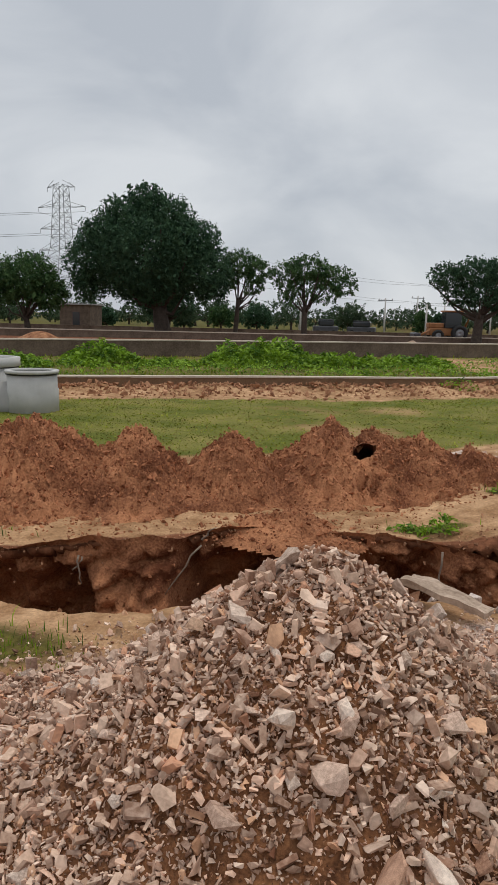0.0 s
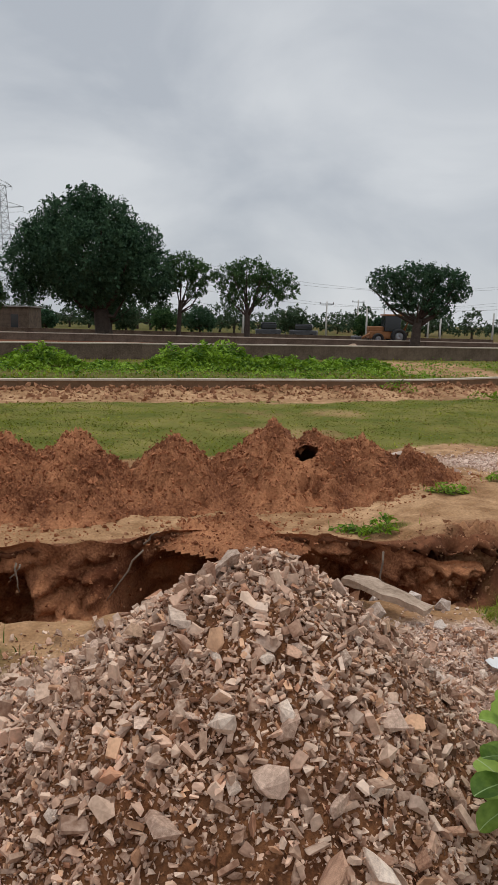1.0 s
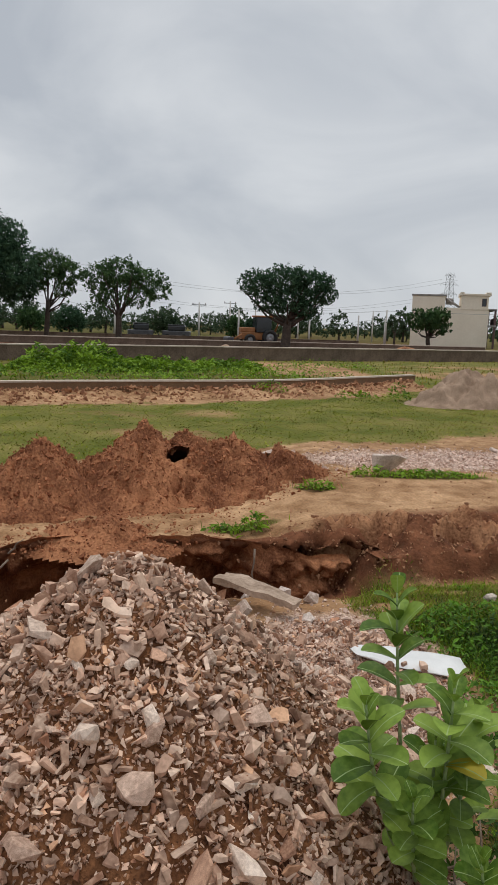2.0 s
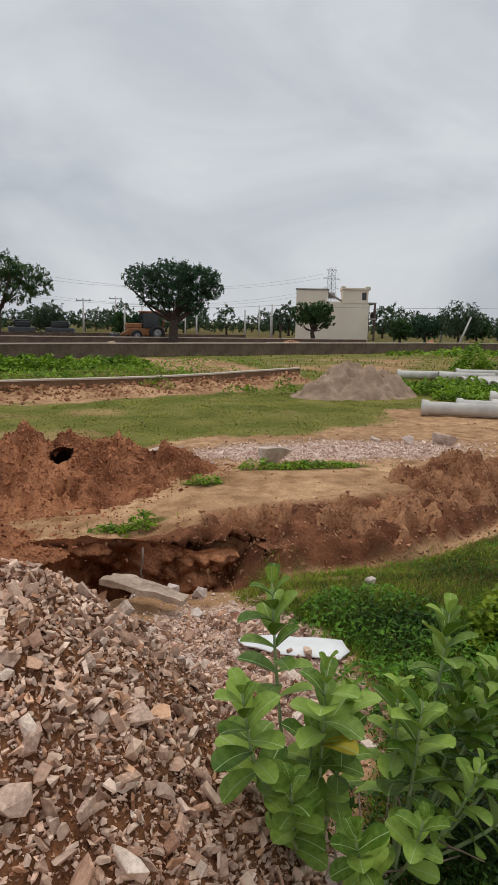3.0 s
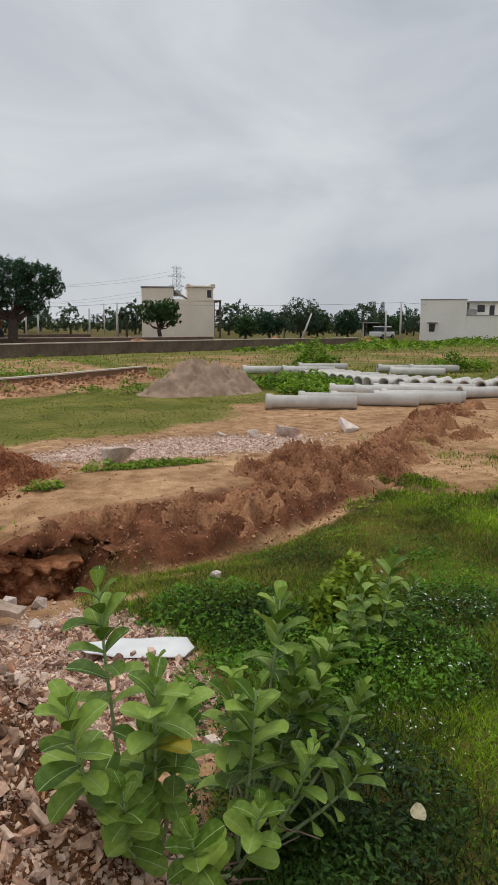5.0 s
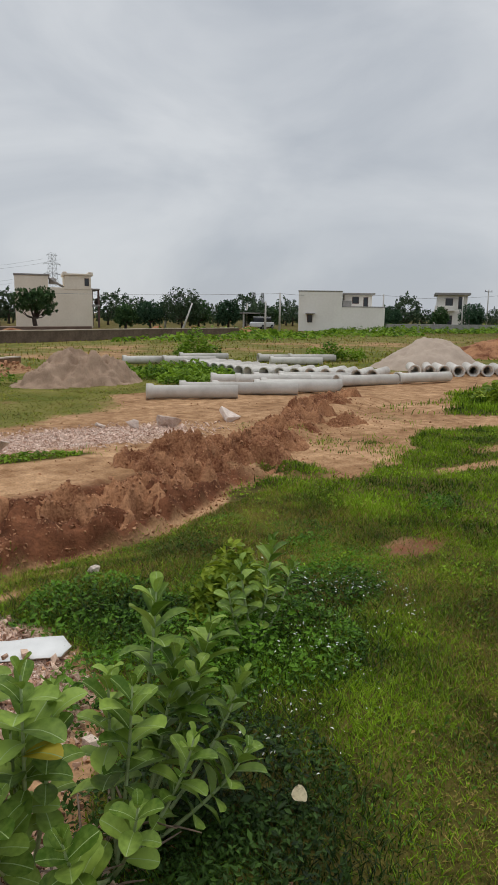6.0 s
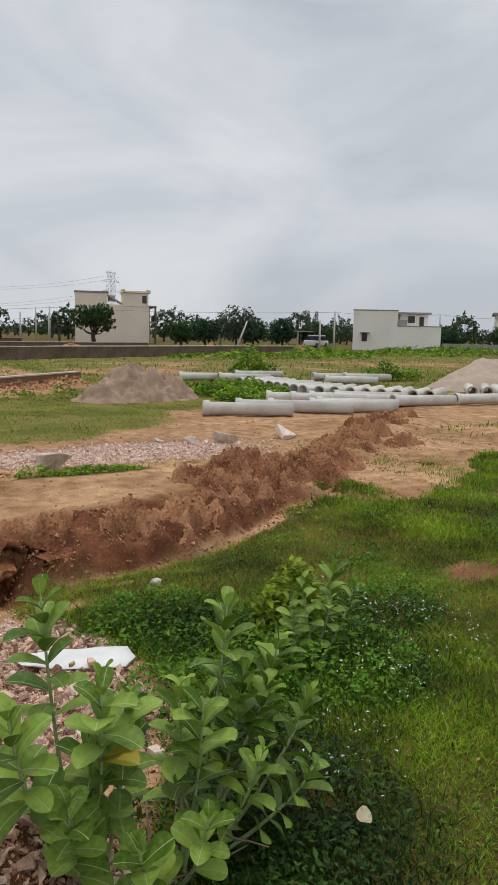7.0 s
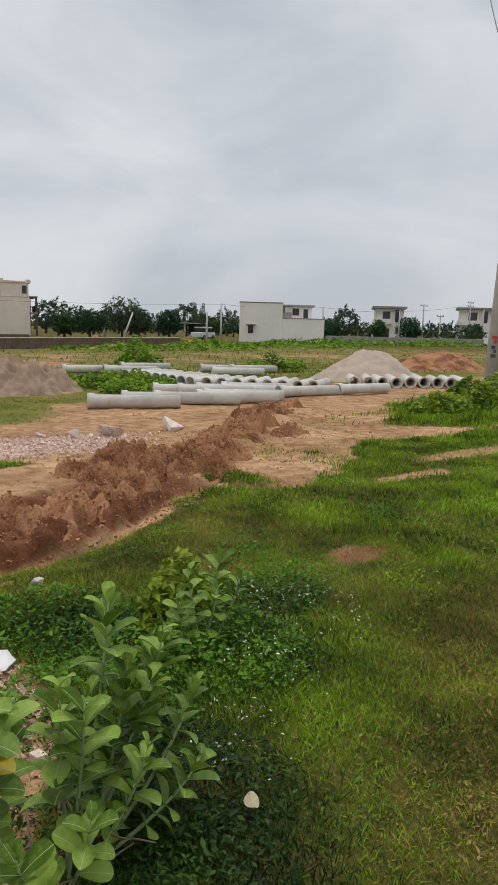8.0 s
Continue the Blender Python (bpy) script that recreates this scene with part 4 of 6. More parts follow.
# loose chips on the flat patches
rng = np.random.default_rng(12)
x, y = np.concatenate((rng.uniform(0.4, 2.0, 9000), rng.uniform(1.8, 7.4, 26000))), np.concatenate((rng.uniform(2.6, 4.9, 9000), rng.uniform(8.2, 11, 26000)))
keep = rng.uniform(0, 1, len(x)) < chip_cover(x, y) * (1 - turf(x, y))
x, y = x[keep], y[keep]
s = rng.lognormal(math.log(0.022), 0.45, len(x)).clip(0.01, 0.09) * np.where(y > 7, 1.3, 1.0)
v, f = scattered(np.stack((x, y, ground_height(x, y) + s * 0.1), 1), s, rng, 0.9, GRIT_SHAPES)
tagged(new("stone_chips", mesh_of("stone_chips", v, f, WHITE_CHIPS)), "scattered pale stone chips trodden into earth", "gravel", kind="stuff")

sack = thing("plastic_sack", 1.42, 3.8, rest(1.42, 3.8) + 0.035, "flattened white woven plastic sack on stone chips", "sack", rz=-27)
bm = bmesh.new()
N = 14
grid = [[bm.verts.new((0.31 * (2 * i / N - 1) * (1 - 0.15 * abs(2 * j / 6 - 1)), (0.115 - 0.06 * max(0, 1 - i / 5)) * (2 * j / 6 - 1), 0.0)) for j in range(7)] for i in range(N + 1)]
for i in range(N):
    for j in range(6):
        bm.faces.new((grid[i][j], grid[i + 1][j], grid[i + 1][j + 1], grid[i][j + 1])).smooth = True
top = bmesh.ops.extrude_face_region(bm, geom=bm.faces[:])
for v in [q for q in top["geom"] if isinstance(q, bmesh.types.BMVert)]:
    edge = max(abs(v.co.x) / 0.31, abs(v.co.y) / 0.115)
    v.co.z += 0.008 + 0.014 * (1 - edge ** 3) + 0.022 * noise.noise(Vector((v.co.x * 9, v.co.y * 14, 1)))
bmesh.ops.recalc_face_normals(bm, faces=bm.faces[:])
part("sack_body", bm, SACK, sack)
sack.scale = (1, 1, 0.55)

leaf = bmesh.new()
ring = [leaf.verts.new((0.045 * math.cos(a) * (1 + 0.12 * math.sin(3 * a)), 0.034 * math.sin(a), 0.008 * math.cos(2 * a) + 0.006)) for a in [k * math.pi / 7 for k in range(14)]]
mid = leaf.verts.new((0, 0, 0))
for k in range(14):
    leaf.faces.new((ring[k], ring[(k + 1) % 14], mid)).smooth = True
bmesh.ops.solidify(leaf, geom=leaf.faces[:], thickness=0.003)
bmesh.ops.recalc_face_normals(leaf, faces=leaf.faces[:])
dry = part("fallen_leaf", leaf, DRY_LEAF, None)
dry.matrix_basis = pose(1.79, 2.02, 0.09, 14, -6, 40) @ Matrix.Scale(0.85, 4)
tagged(dry, "single pale yellow dry leaf lying on turf", "leaf")

# roots hanging out of the trench wall
for k, (px, py, pz, dx, dz) in enumerate(((-1.92, 5.5, -0.08, 0.03, -0.22), (-1.88, 5.52, -0.1, -0.08, -0.12), (-1.0, 5.72, -0.02, -0.28, -0.42), (-0.98, 5.75, 0.02, 0.1, 0.12), (0.9, 5.85, 0.0, -0.03, -0.5))):
    rr = random.Random(k)
    pts = [(px + dx * s / 5 + rr.uniform(-0.015, 0.015), py - 0.05 - 0.03 * s / 5 + rr.uniform(-0.01, 0.01), pz + dz * s / 5) for s in range(6)]
    tagged(part("root", tube(pts, [0.009, 0.008, 0.007, 0.006, 0.005, 0.003], 6), TWIG, None), "bare pale root hanging from the trench wall", "root", "roots in the trench wall")

# ---- turf and weeds ----
def grass_patch(name, label, n, x0, x1, y0, y1, height, width, mat, seed, weight, lean=0.7):
    rng = np.random.default_rng(seed)
    x, y = rng.uniform(x0, x1, n), rng.uniform(y0, y1, n)
    keep = rng.uniform(0, 1, n) < weight(x, y)
    x, y = x[keep], y[keep]
    hh = height * rng.lognormal(0, 0.35, len(x)) * (0.65 + 0.7 * vnoise(x * 1.7, y * 1.7, 7))
    v, f = blades(np.stack((x, y, ground_height(x, y) - 0.005), 1), hh, width * rng.uniform(0.6, 1.4, len(x)), rng, lean)
    return tagged(new(name, mesh_of(name, v, f, mat)), label, "grass", kind="stuff")


def shrub_shade(x, y):
    """Where darkened grass replaces the turf, standing for shade about the shrubs."""
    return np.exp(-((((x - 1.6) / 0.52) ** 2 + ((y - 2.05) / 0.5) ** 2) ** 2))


def dryness(x, y):
    """Where the turf has yellowed: worn strips and the lawn's near right."""
    return np.clip(0.25 + 0.9 * fbm(x, y, 0.55, 3, 131) + 0.75 * step(x - y, 0.2, 1.4) * step(3.2 - y, 0, 1.0), 0, 1)


grass_patch("lawn_grass", "short fresh green turf", 230000, 1.0, 5.2, 0.9, 5.7, 0.026, 0.0048, GRASS, 21, lambda x, y: turf(x, y) * (1 - 0.85 * dryness(x, y)) * (1 - 0.9 * shrub_shade(x, y)), 1.5)
grass_patch("lawn_grass", "yellowing short grass blades", 190000, 1.0, 5.2, 0.9, 5.7, 0.032, 0.004, GRASS_DRY, 22, lambda x, y: turf(x, y) * dryness(x, y) * 0.85 * (1 - 0.95 * shrub_shade(x, y)), 1.6)
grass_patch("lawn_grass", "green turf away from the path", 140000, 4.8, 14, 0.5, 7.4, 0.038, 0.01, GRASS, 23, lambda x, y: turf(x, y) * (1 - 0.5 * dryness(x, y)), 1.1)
grass_patch("lawn_grass", "yellowed grass blades away from the path", 50000, 4.8, 14, 0.5, 7.4, 0.036, 0.009, GRASS_DRY, 43, lambda x, y: turf(x, y) * dryness(x, y) * 0.7, 1.4)
# these blades are coloured dark to paint the shade about the shrubs
grass_patch("tall_grass", "knee-high green grass tufts darkened for shade about the shrubs", 60000, 1.0, 3.6, 1.2, 4.8, 0.05, 0.005, GRASS_SHADY, 24,
            lambda x, y: turf(x, y) * np.clip(shrub_shade(x, y) + np.exp(-(((x - 2.55) / 0.55) ** 2 + ((y - 3.2) / 0.5) ** 2)) + 0.8 * np.exp(-(((x - 1.9) / 0.4) ** 2 + ((y - 4.0) / 0.4) ** 2)), 0, 1), 1.7)
grass_patch("verge_grass", "grass tufts on the dug bank", 60000, -3.6, 9.8, 3.2, 10.2, 0.05, 0.007, GRASS, 25, lambda x, y: np.where((x > 1.2) & (y < bank_foot(x) - 0.1), 0, turf(x, y) * np.where(y < 8.6, 1, 0.0)))
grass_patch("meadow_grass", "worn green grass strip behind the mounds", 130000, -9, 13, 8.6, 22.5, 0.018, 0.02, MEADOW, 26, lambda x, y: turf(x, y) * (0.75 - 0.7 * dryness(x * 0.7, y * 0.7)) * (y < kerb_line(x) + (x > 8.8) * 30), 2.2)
grass_patch("meadow_grass", "yellowed grass strip behind the mounds", 90000, -9, 13, 8.6, 22.5, 0.018, 0.018, GRASS_DRY, 27, lambda x, y: turf(x, y) * (0.2 + 0.7 * dryness(x * 0.7, y * 0.7)) * (y < kerb_line(x) + (x > 8.8) * 30), 2.2)
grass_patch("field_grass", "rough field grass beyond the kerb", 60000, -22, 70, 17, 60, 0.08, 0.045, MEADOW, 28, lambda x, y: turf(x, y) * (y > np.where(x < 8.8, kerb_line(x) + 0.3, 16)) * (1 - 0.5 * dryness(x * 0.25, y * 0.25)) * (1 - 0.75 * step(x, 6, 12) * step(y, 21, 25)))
grass_patch("field_grass", "dry yellow field grass", 50000, 2, 90, 17, 62, 0.08, 0.045, GRASS_DRY, 29, lambda x, y: turf(x, y) * (y > np.where(x < 8.8, kerb_line(x) + 0.3, 16)) * (0.35 + 0.5 * dryness(x * 0.25, y * 0.25)))
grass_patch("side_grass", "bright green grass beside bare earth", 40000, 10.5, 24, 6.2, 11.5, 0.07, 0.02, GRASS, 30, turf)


def low_weeds(label, n, x0, x1, y0, y1, size, mat, seed, weight, height=0.03):
    """Tiny-leaved creeping weeds over the turf, thick in clumps."""
    rng = np.random.default_rng(seed)
    x, y = rng.uniform(x0, x1, n), rng.uniform(y0, y1, n)
    lump = np.clip(1.7 * fbm(x, y, 1.6, 3, seed) + 0.25, 0, 1)
    keep = rng.uniform(0, 1, n) < turf(x, y) * lump * weight(x, y)
    x, y, lump = x[keep], y[keep], lump[keep]
    z = ground_height(x, y) + height * (0.3 + lump) * rng.uniform(0.2, 1, len(x))
    v, f = leaves(np.stack((x, y, z), 1), size * rng.lognormal(0, 0.3, len(x)), rng, 1.0, 0.45)
    return tagged(new("turf_weeds", mesh_of("turf_weeds", v, f, mat)), label, "weeds", kind="stuff")


low_weeds("creeping small-leaved weeds matted through the turf", 90000, 1.1, 4.4, 1.2, 5.4, 0.017, LAWN_WEED, 141, lambda x, y: np.where(y > 2.5 + 0.3 * (x - 1.2), 1, 0.12), 0.045)
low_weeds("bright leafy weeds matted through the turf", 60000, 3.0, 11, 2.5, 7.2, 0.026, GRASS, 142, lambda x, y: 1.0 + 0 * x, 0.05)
low_weeds("brown dead leaf litter in the worn turf", 30000, 1.4, 4.2, 1.0, 3.6, 0.018, GRASS_DRY, 143, lambda x, y: dryness(x, y), 0.02)


def weed_bed(name, label, spots, n, leaf, mat, seed, flat=0.7, category="weeds", petals=False):
    """Leafy weeds heaped over oval spots: x, y, radius x, radius y, height."""
    rng = np.random.default_rng(seed)
    area = np.array([s[2] * s[3] * s[4] ** 0.5 for s in spots])
    pick = rng.choice(len(spots), n, p=area / area.sum())
    sp = np.array(spots)[pick]
    a, r = rng.uniform(0, 2 * math.pi, n), np.sqrt(rng.uniform(0, 1, n))
    x, y = sp[:, 0] + sp[:, 2] * r * np.cos(a), sp[:, 1] + sp[:, 3] * r * np.sin(a)
    lump = 0.45 + 1.0 * vnoise(x * 2.2 / sp[:, 4].clip(0.3, 2) * 0.6, y * 2.2 / sp[:, 4].clip(0.3, 2) * 0.6, seed)
    z = sp[:, 4] * np.sqrt(np.clip(1 - r * r, 0.04, 1)) * lump * rng.uniform(0.15, 1, n) ** flat
    v, f = leaves(np.stack((x, y, ground_height(x, y) + z), 1), leaf * rng.lognormal(0, 0.3, n), rng, 1.0, 0.5)
    return tagged(new(name, mesh_of(name, v, f, mat)), label, category, kind="stuff")


weed_bed("weed_clump", "tall leafy green weeds along the masonry wall", ((-8.0, 24.5, 1.5, 1.3, 0.7), (-5.8, 25, 1.2, 1.0, 0.28), (-2.6, 26.5, 2.3, 1.6, 0.85), (0.4, 27.5, 2.4, 1.2, 0.48), (3.2, 28.5, 1.6, 1.0, 0.4), (-11, 22.5, 2, 1.2, 0.5)), 15000, 0.17, WEED, 31)
weed_bed("weed_clump", "low leafy weeds beyond the kerb", ((-9, 21.5, 3.2, 2.0, 0.35), (-2.5, 22.5, 4.5, 2.2, 0.4), (2.6, 23.5, 3.0, 2.0, 0.4), (5.2, 25.5, 2.4, 1.2, 0.35), (7.6, 30.5, 2.5, 0.8, 0.4), (-14, 20, 3, 2, 0.4)), 6500, 0.1, WEED, 32)
weed_bed("weed_clump", "broad-leaved weeds beside the poster pole", ((16.2, 9.1, 2.0, 0.7, 0.55), (18.8, 9.6, 1.6, 0.7, 0.7), (14.2, 8.8, 1.2, 0.5, 0.35)), 5200, 0.15, LIME, 33)
weed_bed("weed_clump", "leafy green weeds among the concrete pipes", ((11.3, 17.2, 1.5, 1.6, 0.4), (10.6, 15.6, 1.0, 0.7, 0.35), (9.8, 18.8, 1.2, 1.0, 0.3)), 4200, 0.13, WEED, 34)
weed_bed("bush", "dark green bush behind the concrete pipes", ((17.3, 25.3, 0.6, 0.6, 1.2), (18.1, 25.4, 0.6, 0.5, 0.8), (16.7, 25.2, 0.5, 0.5, 0.6)), 1100, 0.15, WEED, 35, category="bush")
weed_bed("bush", "dark green bush beside the sand heap", ((20.3, 20.2, 0.6, 0.6, 0.95), (21.2, 20.0, 0.7, 0.5, 0.7), (19.6, 20.4, 0.5, 0.4, 0.5)), 1000, 0.14, WEED, 36, category="bush")
weed_bed("weed_clump", "low weeds at the kerb and grit heap", ((6.3, 17.4, 0.35, 0.3, 0.4), (3.3, 19.0, 0.5, 0.3, 0.2), (5.4, 18.0, 0.6, 0.3, 0.2)), 500, 0.08, WEED, 37)
weed_bed("weed_clump", "low broad-leaved weeds in the turf", ((1.85, 3.1, 0.5, 0.5, 0.14), (2.3, 3.6, 0.5, 0.4, 0.12), (2.6, 3.05, 0.5, 0.45, 0.22), (2.05, 4.1, 0.5, 0.4, 0.13), (3.3, 3.5, 0.5, 0.4, 0.12), (5.6, 4.2, 0.3, 0.15, 0.2), (3.9, 4.25, 0.2, 0.12, 0.14)), 9000, 0.03, LAWN_WEED, 38)
# the dark leaf colour stands for shade beneath the shrubs
weed_bed("weed_clump", "weeds crowded under the shrubs, darkened for the shade there", ((1.75, 2.35, 0.45, 0.45, 0.14), (1.45, 2.0, 0.4, 0.4, 0.12), (1.3, 2.3, 0.3, 0.35, 0.12)), 5000, 0.024, GRASS_SHADY, 44)
weed_bed("weed_clump", "small green plant at the trench lip", ((0.92, 6.2, 0.17, 0.1, 0.16), (0.7, 6.3, 0.2, 0.08, 0.1), (1.75, 7.3, 0.2, 0.1, 0.14), (2.5, 7.95, 0.2, 0.1, 0.16), (3.2, 7.9, 0.6, 0.16, 0.07)), 900, 0.05, WEED, 39)
weed_bed("flower_patch", "tiny white weed flowers over the turf", ((2.45, 2.55, 0.28, 0.3, 0.3), (3.15, 3.1, 0.5, 0.45, 0.26), (2.95, 3.6, 0.4, 0.3, 0.3), (2.0, 2.3, 0.25, 0.25, 0.25)), 420, 0.013, FLOWER, 40, 0.25, "flowers")
weed_bed("lime_bush", "bright yellow-green leafy bush in the turf", ((2.72, 3.62, 0.24, 0.18, 0.4), (2.58, 3.55, 0.2, 0.16, 0.3)), 1100, 0.07, LIME, 41, 0.5, "bush")
weed_bed("field_weeds", "straggling weeds along the far field edge", ((30, 40, 9, 2.0, 0.5), (45, 44, 12, 2.5, 0.5), (62, 50, 14, 2.5, 0.7), (80, 48, 12, 3.0, 0.8), (38, 52, 10, 2, 0.6), (70, 57, 14, 1.6, 0.8), (90, 54, 14, 3, 0.9)), 9000, 0.35, WEED, 42)


def leaf_mesh(name, mat, curl):
    """A thick oval leaf one long from its stalk, broadest past the middle, cupped at the midrib and curled."""
    prof = ((0.0, 0.06), (0.08, 0.13), (0.25, 0.22), (0.48, 0.3), (0.7, 0.325), (0.87, 0.27), (0.96, 0.16), (1.0, 0.05))
    v, f = [], []
    for t, w in prof:
        z = 0.12 * math.sin(t * 2.4) - curl * t * t
        v += [(t, -w, z + 0.34 * w), (t, -w * 0.5, z + 0.12 * w), (t, 0, z), (t, w * 0.5, z + 0.12 * w), (t, w, z + 0.34 * w)]
    for i in range(len(prof) - 1):
        for j in range(4):
            a = i * 5 + j
            f.append((a, a + 1, a + 6, a + 5))
    return mesh_of(name, v, f, mat, True)


LEAVES = [leaf_mesh("leaf", MILKWEED, c) for c in (0.0, 0.1, 0.22, -0.08)]
OLD_LEAF = leaf_mesh("leaf", MILKWEED_OLD, 0.15)


def milkweed(x, y, tips, label, seed, size=0.12, yellow=-1):
    """A milkweed shrub: thin stems from one root to the tips given, each ending in a crowded spire of crosswise leaf pairs."""
    rs = random.Random(seed)
    origin = Vector((x, y, rest(x, y)))
    base = thing("milkweed_shrub", x, y, origin.z, label, "shrub", "milkweed shrubs at the rubble heap")
    for k, tip in enumerate(tips):
        end = Vector(tip) - origin
        bow = Vector((end.x * 0.8, end.y * 0.8, end.z * 0.42))
        root = Vector((rs.uniform(-0.04, 0.04), rs.uniform(-0.04, 0.04), -0.02))
        pts = [(1 - s) ** 2 * root + 2 * s * (1 - s) * bow + s * s * end for s in [i / 9 for i in range(10)]]
        part("stem", tube(pts, [0.0085, 0.008, 0.0075, 0.007, 0.0065, 0.006, 0.0055, 0.005, 0.004, 0.003], 6), STEM, base)
        length = sum((b - a).length for a, b in zip(pts, pts[1:]))
        leafy_run = min(0.55 * length, 0.36)
        pairs = max(5, int(leafy_run / 0.036))
        for i in range(pairs):
            u = i / (pairs - 1)
            q = (1 - (1 - u) * leafy_run / length) * 9
            j = min(int(q), 8)
            p = pts[j].lerp(pts[j + 1], q - j)
            axis = (pts[j + 1] - pts[j]).normalized()
            axis = (axis + Vector((0, 0, 0.45 * u))).normalized()
            side0 = axis.cross(Vector((0.25, 1, 0.1))).normalized()
            for side in (0, 180):
                if u < 0.35 and rs.random() < 0.3:
                    continue
                az = radians(90 * (i % 2) + side + rs.uniform(-22, 22) + 33 * k)
                rise = radians(4 + 46 * u ** 1.8 + rs.uniform(-14, 14))
                out = (side0 * math.cos(az) + axis.cross(side0) * math.sin(az)).normalized()
                d = (out * math.cos(rise) + axis * math.sin(rise)).normalized()
                up = (axis - d * axis.dot(d)).normalized()
                old = yellow == k and i == pairs // 3 and side == 0
                ob = new("leaf", OLD_LEAF if old else LEAVES[rs.randrange(4)])
                big = size * (1.08 - 0.5 * max(0.0, u - 0.7) / 0.3) * rs.uniform(0.78, 1.12) * (0.82 if tip[2] < 0.5 else 1)
                m = Matrix((d, up.cross(d), up)).transposed().to_4x4()
                ob.matrix_basis = Matrix.Translation(p) @ m @ Matrix.Scale(big, 4)
                ob.parent = base
    return base


milkweed(0.92, 2.3, ((0.81, 2.45, 0.95), (0.61, 2.1, 0.78), (0.87, 2.13, 0.8), (0.98, 2.2, 0.68), (0.74, 2.05, 0.52), (0.86, 2.2, 0.6)), "leafy green milkweed shrub with one yellowed leaf", 1, 0.118, 2)
milkweed(1.16, 2.22, ((1.45, 2.4, 0.8), (1.24, 2.2, 0.61), (1.68, 2.4, 0.62), (1.71, 2.25, 0.46), (1.46, 2.3, 0.6), (1.14, 2.0, 0.36), (0.88, 1.92, 0.43), (1.4, 2.1, 0.42), (1.62, 2.1, 0.3), (1.55, 2.3, 0.52), (1.22, 2.32, 0.6)), "dense spreading milkweed shrub with broad pale green leaves", 2, 0.122)
milkweed(2.5, 3.15, ((2.71, 3.25, 0.52), (2.45, 3.2, 0.46), (2.6, 3.15, 0.34), (2.82, 3.2, 0.38), (2.3, 3.12, 0.4)), "small milkweed shrub growing in turf", 3, 0.115)


# dry twigs tangled about the roots of the shrubs
rs = random.Random(77)
for k in range(16):
    bx, by = 1.05 + rs.uniform(-0.22, 0.3), 2.18 + rs.uniform(-0.12, 0.16)
    az, ln = rs.uniform(0, 2 * math.pi), rs.uniform(0.16, 0.42)
    pts = [(bx + math.cos(az) * ln * 0.8 * t + rs.uniform(-0.01, 0.01), by + math.sin(az) * ln * 0.8 * t, max(0.0, rest(bx, by)) + ln * (0.9 * t - 0.35 * t * t)) for t in (0, 0.3, 0.6, 1.0)]
    tagged(part("dry_twig", tube(pts, [0.006, 0.005, 0.004, 0.002], 5), TWIG, None), "thin bare brown twig at the shrub roots", "twig", "dry twigs under the shrubs")


# ---- trees ----
def crown_points(n, blobs, rng, shell=0.3):
    """Leaf places in clumps within several ovals: centre x, y, z, radii x, y, z."""
    b = np.array(blobs)
    vol = b[:, 3] * b[:, 4] * b[:, 5]
    out = []
    clumps = max(10, n // 13)
    pick = rng.choice(len(b), clumps, p=vol / vol.sum())
    d = rng.normal(0, 1, (clumps, 3))
    d /= np.linalg.norm(d, axis=1)[:, None]
    r = rng.uniform(shell, 1.0, clumps) ** 0.6 * (1 + 0.09 * np.clip(rng.normal(0, 1, clumps), 0, 2) * (d[:, 2] > -0.2))
    c = b[pick, :3] + d * b[pick, 3:] * r[:, None]
    which = rng.integers(0, clumps, n)
    spread = (0.085 * b[pick, 3:].mean(1))[which]
    return c[which] + rng.normal(0, 1, (n, 3)).clip(-1.5, 1.5) * spread[:, None] * np.array((0.85, 0.85, 1.1)), c


def tree(x, y, height, trunk, blobs, n, leaf, mat, label, seed, group="", name="tree", fork=0.3, sides=8):
    t = thing(name, x, y, rest(x, y), label, "tree", group)
    rng, rs = np.random.default_rng(seed), random.Random(seed)
    pts, clumps = crown_points(n, blobs, rng)
    top = Vector((rs.uniform(-0.03, 0.03) * height, 0, fork * height))
    bm = tube([(0, 0, -0.2), (0.05 * trunk, 0, 0.15 * height * fork), top * 0.6, top], [trunk * 0.75, trunk * 0.52, trunk * 0.46, trunk * 0.42], sides)
    limbs = min(len(clumps), 14 if n > 2500 else 6)
    for k in range(limbs):
        c = Vector(clumps[int(k * len(clumps) / limbs)])
        a = top * rs.uniform(0.7, 1.0)
        mid = a.lerp(c, 0.5) + Vector((0, 0, -0.06 * height + rs.uniform(-0.03, 0.05) * height))
        tube([a, a.lerp(mid, 0.5), mid, mid.lerp(c, 0.6), c], [trunk * 0.2, trunk * 0.15, trunk * 0.1, trunk * 0.06, trunk * 0.03], 6, bm)
    part("trunk", bm, BARK, t)
    v, f = leaves(pts, leaf * rng.lognormal(0, 0.35, n), rng, 1.5, 0.5)
    part("crown", mesh_of("crown", v, f, mat), None, t)
    return t


